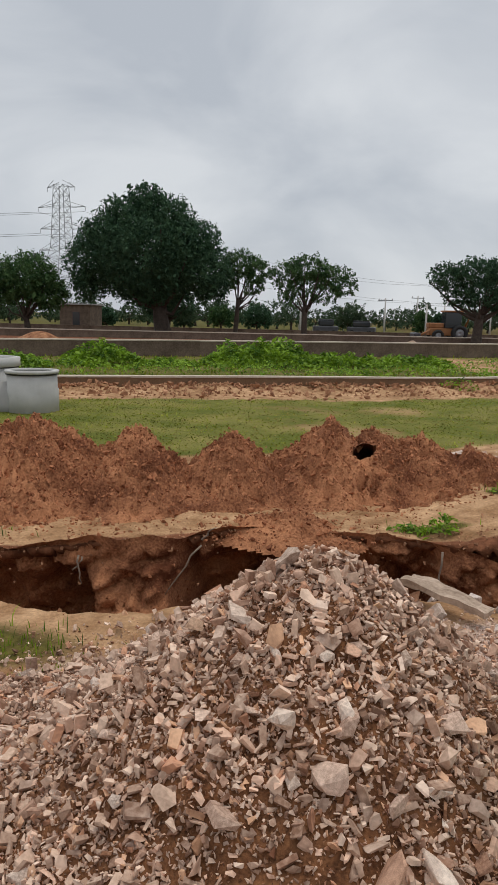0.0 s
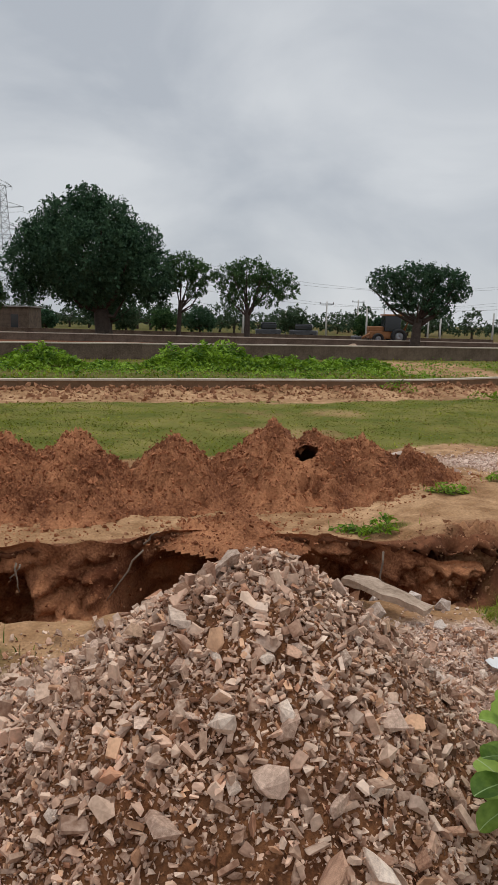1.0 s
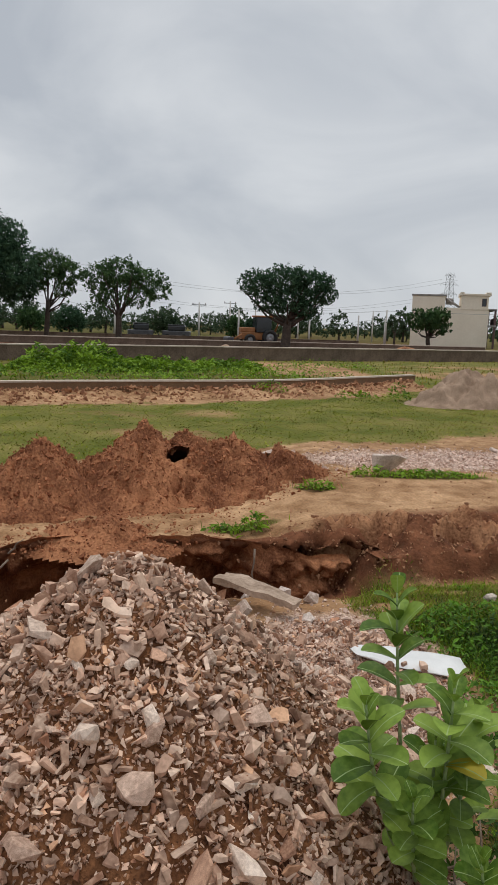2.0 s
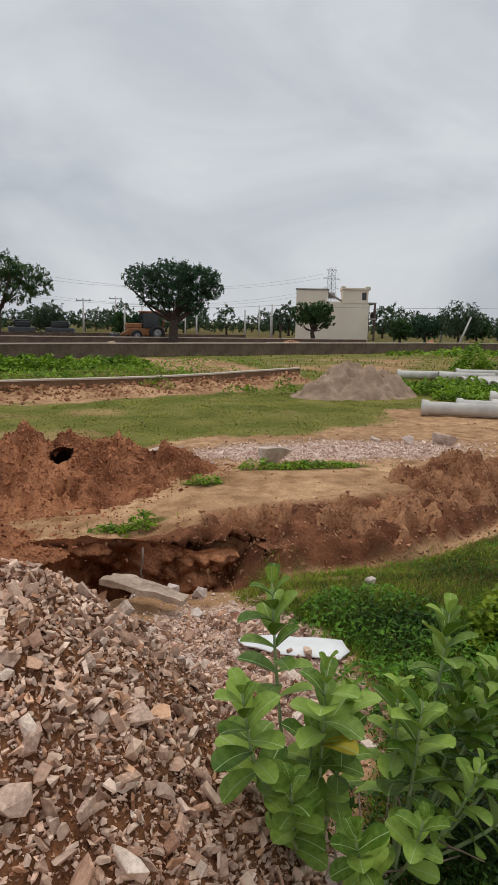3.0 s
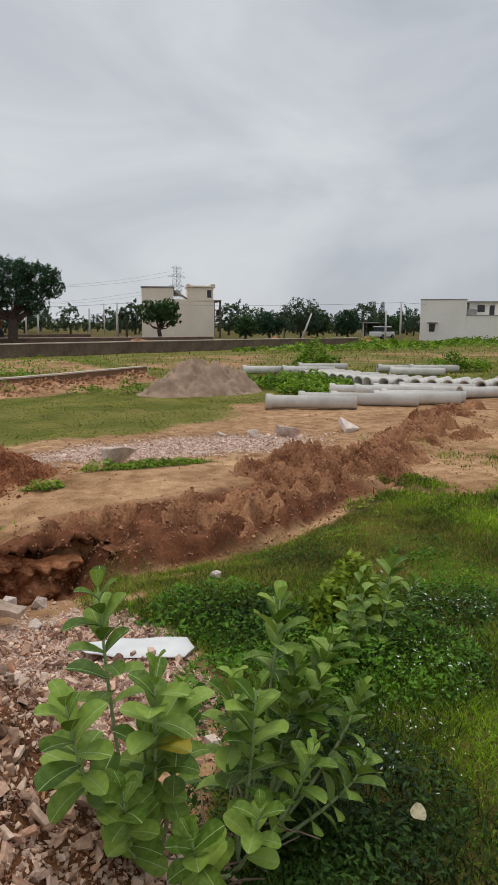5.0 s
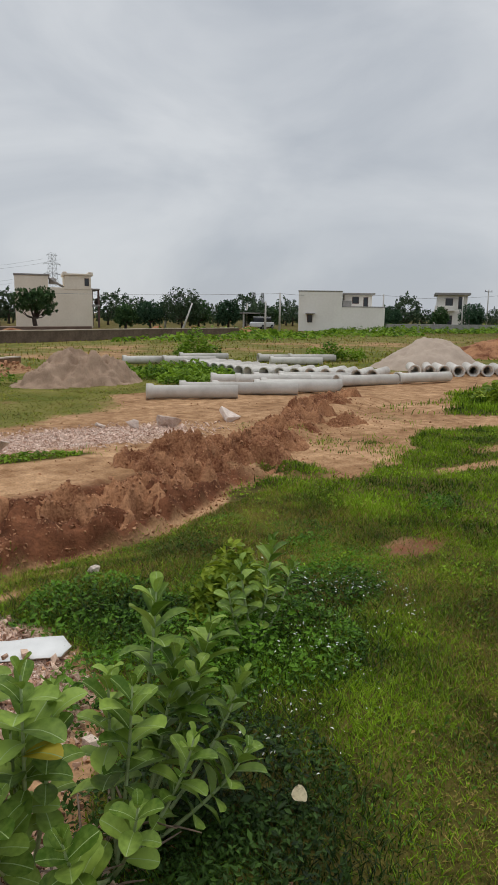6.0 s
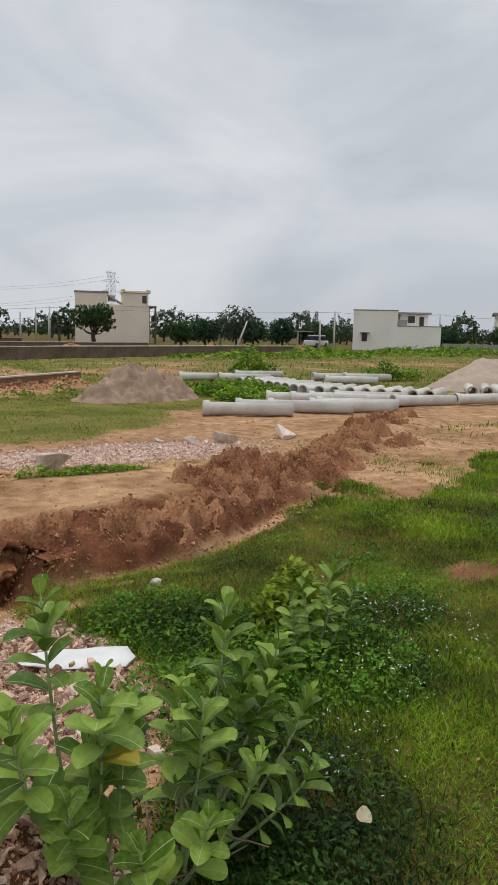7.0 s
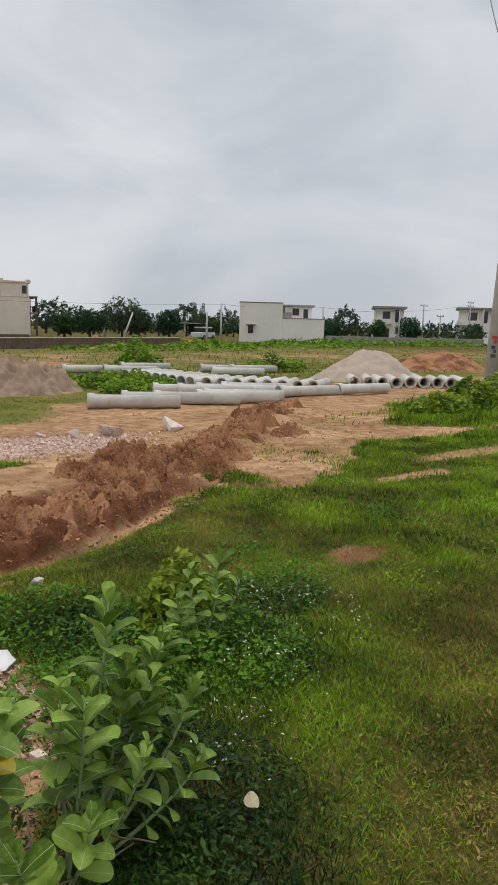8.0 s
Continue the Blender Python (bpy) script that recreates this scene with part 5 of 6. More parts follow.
tree(-13.9, 58, 11.3, 1.3, ((-0.9, 0, 6.0, 4.4, 4.4, 3.4), (-5.2, 0, 5.6, 2.4, 2.8, 2.2), (-4.2, 0, 7.4, 2.3, 2.6, 1.9), (3.2, 0, 5.0, 2.4, 2.8, 2.2), (2.0, 0, 7.0, 2.4, 2.6, 2.0), (-2.6, 0, 9.0, 2.2, 2.4, 1.6), (0.3, 0, 8.9, 2.2, 2.4, 1.7), (-1.2, 0, 10.2, 1.6, 1.8, 1.2), (-1.0, 0, 3.8, 3.2, 2.8, 1.5), (-5.6, 0, 3.9, 1.7, 2.0, 1.4), (4.0, 0, 3.6, 1.4, 1.6, 1.2)), 85000, 0.21, TREE_DARK, "large dense dark green tree with a rounded crown", 51, fork=0.2).scale = (1.05, 1.05, 1.06)
tree(-8.1, 60, 7.2, 0.4, ((0.4, 0, 6.0, 1.6, 1.5, 1.2), (1.9, 0, 5.4, 1.2, 1.2, 1.0), (-0.9, 0, 4.6, 1.2, 1.2, 1.0), (1.4, 0, 4.2, 1.1, 1.0, 0.7)), 7000, 0.18, TREE_GREEN, "slender open-crowned tree with a thin trunk", 52, fork=0.45)
tree(-2.3, 59, 7.0, 0.5, ((0.2, 0, 5.6, 1.9, 1.8, 1.2), (-1.6, 0, 5.2, 1.5, 1.4, 1.2), (2.4, 0, 4.9, 1.7, 1.5, 1.1), (-1.0, 0, 3.7, 1.3, 1.3, 1.0), (1.6, 0, 3.8, 1.6, 1.4, 0.9), (3.4, 0, 4.2, 0.9, 0.9, 0.7)), 10500, 0.18, TREE_GREEN, "medium round tree with an airy crown", 53, fork=0.4)
tree(10.85, 56, 6.6, 0.85, ((-2.6, 0, 5.2, 1.6, 1.5, 1.1), (-0.2, 0, 5.6, 2.2, 1.9, 1.1), (2.2, 0, 5.4, 1.8, 1.6, 1.1), (3.2, 0, 4.6, 1.3, 1.2, 0.9), (0.3, 0, 4.0, 2.2, 1.8, 1.1), (-1.6, 0, 3.7, 1.4, 1.2, 0.9), (1.8, 0, 3.3, 1.4, 1.2, 0.9)), 21000, 0.175, TREE_DARK, "spreading vase-shaped tree with a stout trunk", 54, fork=0.36).scale = (0.92, 0.92, 0.96)
tree(-25.4, 58, 6.0, 0.5, ((0, 0, 4.0, 2.6, 2.4, 1.9), (1.6, 0, 2.9, 1.7, 1.6, 1.3), (-1.8, 0, 3.4, 1.6, 1.6, 1.4)), 16000, 0.2, TREE_GREEN, "round green tree beside the steel pylon", 55, fork=0.2).scale = (1.12, 1.1, 1.1)
tree(-15.7, 64, 4.6, 0.5, ((0, 0, 2.8, 2.0, 1.8, 1.4), (1.8, 0, 2.6, 1.5, 1.5, 1.2)), 4600, 0.22, TREE_DARK, "dark low tree behind the large tree", 56, fork=0.25)
tree(29.3, 72, 4.5, 0.5, ((0, 0, 2.9, 1.6, 1.5, 1.1), (-1.4, 0, 2.9, 1.1, 1.1, 1.2), (1.0, 0, 3.5, 1.2, 1.1, 0.8), (1.2, 0, 2.3, 1.2, 1.1, 0.9)), 6500, 0.22, TREE_GREEN, "round tree in front of the cream building", 57, fork=0.28)
tree(25.9, 73, 3.8, 0.25, ((0, 0, 2.8, 0.9, 0.9, 0.9), (0.5, 0, 1.9, 0.6, 0.6, 0.6)), 500, 0.3, TREE_FAR, "thin sparse tree beside the cream building", 58, fork=0.4)
for k, (px, py, h, w) in enumerate(((39.8, 72, 2.9, 1.4), (43.0, 72, 3.3, 1.7), (47.4, 72, 4.9, 3.1), (50.5, 73, 3.6, 2.0), (54.3, 72, 3.7, 1.6), (61, 74, 3.4, 2.2), (66, 78, 3.0, 2.0), (73, 62, 3.1, 2.0), (78, 66, 2.6, 1.8), (82.5, 61, 3.2, 1.5), (88.6, 60, 3.9, 2.3), (97, 66, 3.0, 2.0), (111, 62, 3.4, 1.8), (-27.3, 85, 2.6, 1.3), (-17.5, 84, 3.0, 1.4), (-13.2, 85, 3.3, 1.6), (-9, 86, 3.4, 1.9), (2.1, 84, 3.4, 1.8), (10.2, 84, 2.9, 1.1), (12.4, 86, 2.8, 1.0))):
    tree(px, py, h, 0.3, ((0, 0, h * 0.6, w * 0.85, w * 0.8, h * 0.36), (w * 0.45, 0, h * 0.42, w * 0.6, w * 0.6, h * 0.3), (-w * 0.5, 0, h * 0.4, w * 0.55, w * 0.6, h * 0.3)), 4600, 0.22, (TREE_GREEN, TREE_DARK, TREE_FAR)[k % 3], "round green tree among far houses and poles", 70 + k, "trees along the far plots", fork=0.3, sides=6)
proto = [tree(-40 - 9 * k, 105, 4.0 + k, 0.3, ((0, 0, 2.1 + 0.35 * k, 2.2, 2, 1.4 + 0.3 * k), (1.7, 0, 1.4, 1.7, 1.5, 1.1), (-1.8, 0, 1.5, 1.6, 1.5, 1.1)), 1500, 0.3, TREE_FAR, "small hazy tree on the horizon", 90 + k, "trees on the horizon", fork=0.3, sides=6) for k in range(3)]
rs = random.Random(8)
for k in range(120):
    az = radians(-34 + 104 * k / 119 + rs.uniform(-0.8, 0.8))
    d = rs.uniform(105, 165)
    s = rs.uniform(0.6, 1.15) * (1.15 if k < 42 else 1.1)
    c = copy_thing(proto[k % 3], pose(d * math.sin(az), d * math.cos(az), 0, 0, 0, rs.uniform(0, 360)))
    c.scale = (s * 1.15, s, s * 0.95)

# ---- kerb, walls ----
def run_of(name, line, x0, x1, height, thick, body, cap_mat, label, category, pieces, cap=0.06, piece="wall_block"):
    """A low wall along a plan line, laid in pieces with a coping stone on each."""
    w = thing(name, 0, 0, 0, label, category, kind="structure")
    xs = np.linspace(x0, x1, pieces + 1)
    ys = line(xs)
    rs = random.Random(len(name))
    for a, b, c, d in zip(xs, ys, xs[1:], ys[1:]):
        length, ang = math.hypot(c - a, d - b), math.degrees(math.atan2(d - b, c - a))
        hgt = height + rs.uniform(-0.004, 0.004)
        m = pose((a + c) / 2, (b + d) / 2, 0, 0, 0, ang)
        o = part(piece, box(-length / 2, -thick / 2, -0.3, length / 2, thick / 2, hgt), body, w)
        o.matrix_basis = m
        o = part("coping", box(-length / 2, -thick / 2 - 0.02, hgt + 0.002, length / 2, thick / 2 + 0.02, hgt + cap), cap_mat, w)
        o.matrix_basis = m
    return w


run_of("kerb_wall", kerb_line, -16, 8.8, 0.29, 0.2, KERB_SIDE, COPING, "low rendered kerb wall with a pale cement top", "kerb", 22, 0.04)
run_of("masonry_wall", wall_line, -40, 36, 0.66, 0.4, WALL_BROWN, COPING, "knee-high brown masonry plot wall with pale coping", "wall", 40, 0.05)
run_of("masonry_wall", lambda x: 50 + 0.18 * (x + 30), -48, 30, 0.5, 0.4, WALL_BROWN, COPING, "brown masonry plot wall farther off", "wall", 26, 0.06)
run_of("masonry_wall", lambda x: 72 + 0.05 * x, -70, 22, 0.5, 0.4, WALL_BROWN, WALL_BROWN, "far brown masonry wall below the trees", "wall", 18, 0.05)


# ---- heaps farther off ----
def loose_heap(name, x, y, rx, ry, h, mat, label, seed, d=0.1, rough=0.12):
    def height(a, b):
        u, v = a - x, b - y
        r = np.sqrt((u / rx) ** 2 + (v / ry) ** 2 + 0.015)
        wob = 1 + 0.16 * fbm(a, b, 1.4 / max(rx, 0.8), 3, seed)
        z = h * (1.12 - 1.12 * r * wob)
        return np.minimum(z, 0.62 * z + 0.3 * h) + np.clip(z * 4 / h, 0, 1) * h * rough * (fbm(a, b, 3.4 / rx, 3, seed + 1) + 0.5 * crumbly(a, b, 9 / rx, seed + 2))
    me = patch(name, x - rx * 1.3, x + rx * 1.3, y - ry * 1.3, y + ry * 1.3, d, height, mat)
    return tagged(new(name, me), label, "heap", kind="stuff")


loose_heap("grit_heap", 8.0, 16.9, 1.75, 1.25, 0.84, GRIT, "grey-brown heap of stone grit on grass", 201, 0.045, 0.4)
loose_heap("sand_heap", 20.95, 15.9, 2.1, 2.0, 1.15, SAND, "pale conical heap of building sand beside pipes", 202, 0.08, 0.12)
loose_heap("earth_heap", 30.2, 18.8, 3.4, 2.4, 0.9, TAN_EARTH, "low heap of reddish earth behind the pipes", 203, 0.12, 0.35)
for k, (px, py, r, h) in enumerate(((4.7, 43.5, 0.75, 0.65), (7.4, 44.5, 0.9, 0.4), (-18.5, 44, 1.3, 0.65), (18.6, 50, 1.2, 0.75), (35.5, 58, 1.2, 0.7), (41, 60, 1.2, 0.6), (48, 60, 1.4, 0.6), (21, 56, 1.3, 0.5))):
    loose_heap("earth_heap", px, py, r * 1.3, r, h, (GRIT if k in (0,) else TAN_EARTH), "small heap of dug earth on a building plot", 210 + k, 0.14)


# ---- concrete pipes ----
def pipe_mesh(length=1.9, r=0.135, wall=0.03):
    """A hollow concrete pipe along x with a bell at its start."""
    prof = [(r, length), (r, 0.16), (r + 0.03, 0.13), (r + 0.034, 0.0), (r - 0.002, 0.0), (r - 0.004, 0.08), (r - wall, 0.1), (r - wall, length)]
    bm = lathe(prof, 20)
    bmesh.ops.rotate(bm, verts=bm.verts, cent=(0, 0, 0), matrix=Matrix.Rotation(radians(90), 3, "Y"))
    bmesh.ops.recalc_face_normals(bm, faces=bm.faces[:])
    me = bpy.data.meshes.new("concrete_pipe")
    bm.to_mesh(me)
    bm.free()
    me.materials.append(PIPE_CONC)
    return me


PIPE = pipe_mesh()
pipe_rand = random.Random(3)


def pipe(x, y, heading, z=0.0, wide=1.0, label="pale concrete drain pipe lying on the ground", long=1.0):
    o = new("concrete_pipe", PIPE)
    o.matrix_basis = pose(x, y, rest(x, y) * 0.5 + 0.15 * wide + z, 0, pipe_rand.uniform(-0.5, 0.5), heading + pipe_rand.uniform(-2, 2)) @ Matrix.Diagonal((long, wide, wide, 1))
    return tagged(o, label, "pipe", "stacked concrete drain pipes")


for px, py in ((7.75, 13.15), (8.7, 13.35), (9.35, 13.05), (10.3, 12.75), (10.75, 13.05)):
    pipe(px, py, -35, label="pale concrete drain pipe with a bell end on bare earth")
for px, py in ((10.5, 14.7), (11.0, 14.35), (11.55, 14.3), (12.0, 13.85), (12.4, 14.3)):
    pipe(px, py, -35)
pipe(12.95, 12.75, -9)
pipe(14.9, 12.45, -9)
pipe(12.2, 22.3, -20)
pipe(13.4, 21.6, -20)
for k in range(9):
    pipe(12.75 - 0.01 * k, 19.3 - 0.42 * k, 18, label="pale concrete pipe in a row, open mouth showing")
for k in range(8):
    pipe(12.9 + 0.3 * k, 15.5 - 0.3 * k, 30, label="pale concrete pipe in a row, open mouth showing")
for k in range(9):
    pipe(17.3 + 0.4 * k, 13.75 - 0.235 * k, 42, 0, 1.1, "wide pale concrete pipe in a row beside sand", 1.1)
for px, py, h in ((17.2, 21.0, -25), (18.3, 20.5, -25), (15.0, 23.0, -20), (16.6, 19.6, -30)):
    pipe(px, py, h)

# ---- precast chamber pieces ----
chamber = thing("inspection_chamber", -5.36, 12.6, rest(-5.36, 12.6) - 0.1, "grey precast concrete inspection chamber with a side branch", "drain chamber")
part("barrel", lathe([(0.46, -0.02), (0.46, 0.5), (0.44, 0.52), (0.44, 0.78), (0.38, 0.78), (0.38, 0.0)], 32), CONCRETE, chamber)
part("rim", lathe([(0.475, 0.79), (0.475, 0.84), (0.37, 0.84), (0.37, 0.785)], 32), CONCRETE, chamber)
part("gasket", lathe([(0.462, 0.764), (0.462, 0.786), (0.445, 0.786), (0.445, 0.764)], 32), RUBBER, chamber, "black rubber sealing ring")
bm = lathe([(0.36, 0.0), (0.36, 0.62), (0.40, 0.63), (0.40, 0.75), (0.31, 0.75), (0.31, 0.0)], 28)
bmesh.ops.rotate(bm, verts=bm.verts, cent=(0, 0, 0), matrix=Matrix.Rotation(radians(-98), 3, "Y"))
bmesh.ops.translate(bm, verts=bm.verts, vec=(-0.2, 0, 0.3))
part("branch", bm, CONCRETE, chamber)
ring = thing("concrete_ring", -6.75, 13.6, rest(-6.75, 13.6) - 0.1, "upright grey concrete chamber ring behind another", "drain chamber")
part("barrel", lathe([(0.62, -0.02), (0.62, 0.8), (0.56, 0.8), (0.54, 0.0)], 32), CONCRETE, ring)
part("rim", lathe([(0.66, 0.81), (0.66, 0.98), (0.53, 0.98), (0.53, 0.805)], 32), CONCRETE, ring)
part("gasket", lathe([(0.63, 0.79), (0.63, 0.808), (0.6, 0.808), (0.6, 0.79)], 32), RUBBER, ring, "black rubber sealing ring")


# ---- buildings ----
def opening(parent, x0, x1, z0, z1, y, facing=-1, frame_mat=DARK_TRIM, name="window"):
    """A window with its frame and pane, sunk in a wall whose face is at y."""
    w = part(name, box(x0, y - 0.02, z0, x1, y + 0.12, z1), frame_mat, parent)
    part("pane", box(x0 + 0.06, y - 0.032, z0 + 0.06, x1 - 0.06, y - 0.022, z1 - 0.06), GLASS, w)
    return w


# the cream building: a blank flank towards the site, a balcony front at its right end
cream = thing("cream_house", 30.9, 81.6, 0, "cream two-storey house with blank side wall and roof rooms", "house", rz=-22)
part("wall", box(0.1, 0, -0.2, 10.0, 9, 4.6, 0.03), CREAM, cream)
part("wall", box(0.0, -0.06, -0.2, 4.3, 6, 5.9, 0.03), CREAM, cream)
part("wall", box(6.4, -0.06, 4.4, 9.85, 6, 6.0, 0.03), CREAM, cream)
part("roof", box(-0.1, -0.16, 5.91, 4.5, 6.2, 6.08, 0.02), STAIN, cream)
part("roof", box(6.2, -0.2, 6.01, 10.15, 6.2, 6.22, 0.02), CREAM, cream)
part("parapet", box(6.2, -0.21, 6.23, 6.7, 6.1, 6.4, 0.02), CREAM, cream)
part("parapet", box(9.5, -0.21, 6.23, 10.1, 6.1, 6.4, 0.02), CREAM, cream)
bm = tube([(4.3, 1, 5.7), (6.3, 1, 4.65)], [0.14, 0.14], 6)
part("stair_rail", bm, STAIN, cream)
part("water_tank", lathe([(0.5, 5.0), (0.5, 5.6), (0.2, 5.75), (0.0, 5.75), (0.0, 5.0)], 14), STAIN, cream).location = (4.9, 1.6, 0)
part("balcony", box(9.9, -0.1, 2.5, 11.0, 7.0, 2.7, 0.02), STAIN, cream)
part("balcony", box(9.9, -0.1, 4.4, 11.0, 7.0, 4.55, 0.02), STAIN, cream)
part("cladding", box(10.01, 0.2, 0.2, 10.1, 6.5, 4.4, 0.02), DARK_TRIM, cream)
part("column", box(10.7, 0.0, -0.2, 10.95, 0.3, 4.4, 0.02), DARK_TRIM, cream)
part("railing", box(10.88, 0.0, 2.7, 10.98, 6.9, 3.5, 0.02), DARK_TRIM, cream)
opening(cream, 9.0, 9.6, 4.8, 5.7, -0.06)
cream.scale = (0.87, 1, 1)

hall = thing("white_house", 55.5, 60.4, 0, "long white rendered house with stained parapet and roof room", "house", rz=-43)
part("wall", box(0, 0, -0.3, 4.9, 7, 4.45, 0.03), WHITE, hall)
part("wall", box(4.9, 0.02, -0.3, 9.7, 7, 2.75, 0.03), WHITE, hall)
part("parapet", box(-0.05, -0.05, 4.46, 4.95, 7.05, 4.56, 0.02), STAIN, hall, "dark stained parapet top")
part("parapet", box(4.96, -0.03, 2.76, 9.75, 0.3, 2.86, 0.02), STAIN, hall, "dark stained parapet top")
part("roof_room", box(5.3, 3.0, 2.75, 8.5, 6.9, 4.2, 0.03), WHITE, hall)
part("roof", box(5.0, 2.4, 4.21, 8.8, 7.0, 4.42, 0.02), STAIN, hall)
opening(hall, 6.2, 7.0, 3.2, 4.0, 3.0)
opening(hall, 7.5, 8.05, 2.8, 3.95, 3.0, name="door")
part("stair", box(5.0, 0.8, 2.76, 6.0, 1.8, 3.5, 0.02), STAIN, hall)
opening(hall, 1.0, 1.6, 1.0, 1.9, 0.0)
part("awning", box(0.8, -0.7, 1.95, 1.9, -0.01, 2.05, 0.02), STAIN, hall)
long_wall = thing("garden_wall", 63.5, 54.2, 0, "long low white plot wall running to far houses", "wall", rz=-18, kind="structure")
part("wall_block", box(0, 0, -0.3, 24, 0.25, 0.95, 0.02), STAIN, long_wall)
part("wall_block", box(24.05, 0, -0.3, 55, 0.25, 1.15, 0.02), WHITE, long_wall)


def villa(x, y, w, h, label, turn=0.0):
    t = thing("white_villa", x, y, 0, label, "house", "white villas across the field", turn)
    part("wall", box(0, 0, -0.3, w, 9, h * 0.52, 0.03), WHITE, t)
    part("wall", box(w * 0.08, 0.5, h * 0.52, w, 9, h - 0.35, 0.03), WHITE, t)
    part("roof", box(-0.1, -0.6, h - 0.34, w + 0.4, 9.3, h, 0.03), STAIN, t)
    part("balcony", box(-0.1, -0.9, h * 0.5, w * 0.62, -0.02, h * 0.5 + 0.18, 0.02), WHITE, t)
    part("railing", box(-0.05, -0.88, h * 0.5 + 0.2, w * 0.6, -0.8, h * 0.5 + 0.8, 0.02), WHITE, t)
    opening(t, w * 0.32, w * 0.56, h * 0.6, h * 0.86, 0.5)
    opening(t, w * 0.72, w * 0.85, h * 0.56, h * 0.9, 0.49, name="stair_window")
    opening(t, w * 0.3, w * 0.55, h * 0.08, h * 0.38, 0.0)
    part("column", box(0.0, -0.85, -0.3, 0.3, -0.55, h * 0.5, 0.02), WHITE, t)
    return t


villa(92, 69, 4.8, 5.5, "white two-storey villa with a flat overhanging roof", -52)
villa(115.5, 68, 6.2, 6.2, "larger white two-storey villa with dark stair window", -58)
shed = thing("open_shed", 57.5, 73, 0, "small open shed with a flat sheet roof", "shed")
for px in (0.1, 2.9):
    part("post", box(px - 0.08, 0, -0.2, px + 0.08, 0.16, 1.9), POLE_MAT, shed)
part("roof", box(-0.3, -0.3, 1.9, 3.4, 2.2, 2.05, 0.02), STAIN, shed)
hut = thing("block_hut", -29.3, 75, 0, "unfinished grey block hut beside the pylon", "hut")
part("wall", box(0, 0, -0.2, 3.4, 4, 2.6, 0.03), WALL_BROWN, hut)
part("roof", box(-0.2, -0.2, 2.61, 3.6, 4.2, 2.75, 0.02), STAIN, hut)
opening(hut, 1.4, 2.3, 0.0, 1.9, 0.0, name="door")


# ---- poles, cables, pylons ----
def pole(x, y, h, label="slim pale concrete utility pole", r=0.1, lean=0.0, arms=0, group="utility poles"):
    t = thing("utility_pole", x, y, 0, label, "pole", group)
    t.rotation_euler = (0, radians(lean), 0)
    part("shaft", tube([(0, 0, -0.3), (0, 0, h)], [r * 1.25, r * 0.8], 8), POLE_MAT, t)
    for k in range(arms):
        part("crossarm", box(-0.9, -0.05, h - 0.35 - 0.6 * k, 0.9, 0.05, h - 0.25 - 0.6 * k), STEEL, t)
        for px in (-0.8, 0, 0.8):
            part("insulator", tube([(px, 0, h - 0.24 - 0.6 * k), (px, 0, h - 0.06 - 0.6 * k)], [0.06, 0.04], 6), DARK_TRIM, t)
    return t


for px, py, h, arms in ((9.5, 75, 3.4, 0), (17.8, 78, 2.7, 0), (22.5, 75, 3.2, 0), (25.6, 75, 3.9, 0), (27.2, 80, 3.0, 0), (40.7, 75, 2.5, 0), (52.35, 60, 4.2, 0), (50.3, 60, 3.2, 0), (69.5, 60, 4.5, 0), (86.2, 60, 4.6, 0), (87.9, 60, 2.4, 0), (92.3, 60, 5.8, 1), (97, 60, 4.4, 1), (105.8, 60, 6.8, 2), (110.2, 60, 5.7, 0), (46.3, 74, 2.0, 0), (59.7, 75, 3.3, 0), (-3.6, 82, 3.6, 0), (6.4, 90, 4.4, 1), (14.3, 95, 3.8, 0), (19.5, 92, 3.2, 0), (-5, 110, 5.0, 0), (1.5, 100, 3.4, 0), (12, 105, 5.2, 1), (31.5, 98, 4.4, 0), (37, 90, 3.4, 0)):
    pole(px, py, h, arms=arms)
pole(43.5, 66, 3.2, "leaning pale concrete pole by the trees", 0.1, 24)

# the poster pole at the right of the field
post = thing("poster_pole", 20.42, 11.0, 0, "thick concrete pole pasted with faded painted notices", "pole")
post.rotation_euler = (0, radians(3.5), 0)
part("shaft", tube([(0, 0, -0.3), (0, 0, 9.0)], [0.2, 0.13], 12), POLE_MAT, post)
for z0, half_w, high, across, paint in ((1.62, 0.09, 0.035, 0.0, REDPAINT), (1.5, 0.045, 0.06, 0.02, REDPAINT), (1.32, 0.06, 0.05, -0.02, INK), (1.2, 0.035, 0.045, 0.03, INK), (1.06, 0.07, 0.05, 0.0, INK), (0.86, 0.05, 0.04, -0.02, STAIN), (0.7, 0.06, 0.05, 0.02, STAIN)):
    mark = part("notice", box(-half_w, -0.004, -high, half_w, 0.004, high), paint, post, "faded painted mark")
    mark.matrix_basis = pose(0, 0, 0, 0, 0, -62) @ pose(across, -0.197, z0)


def cable(a, b, sag, r=0.03, label="thin grey overhead power cable"):
    a, b = Vector(a), Vector(b)
    pts = [a.lerp(b, s / 12) + Vector((0, 0, -4 * sag * (s / 12) * (1 - s / 12))) for s in range(13)]
    return tagged(part("power_cable", tube(pts, [r] * 13, 5), WIRE, None), label, "cable", "overhead power cables")


def bar(bm, a, b, r):
    return tube([a, b], [r, r], 4, bm, False)


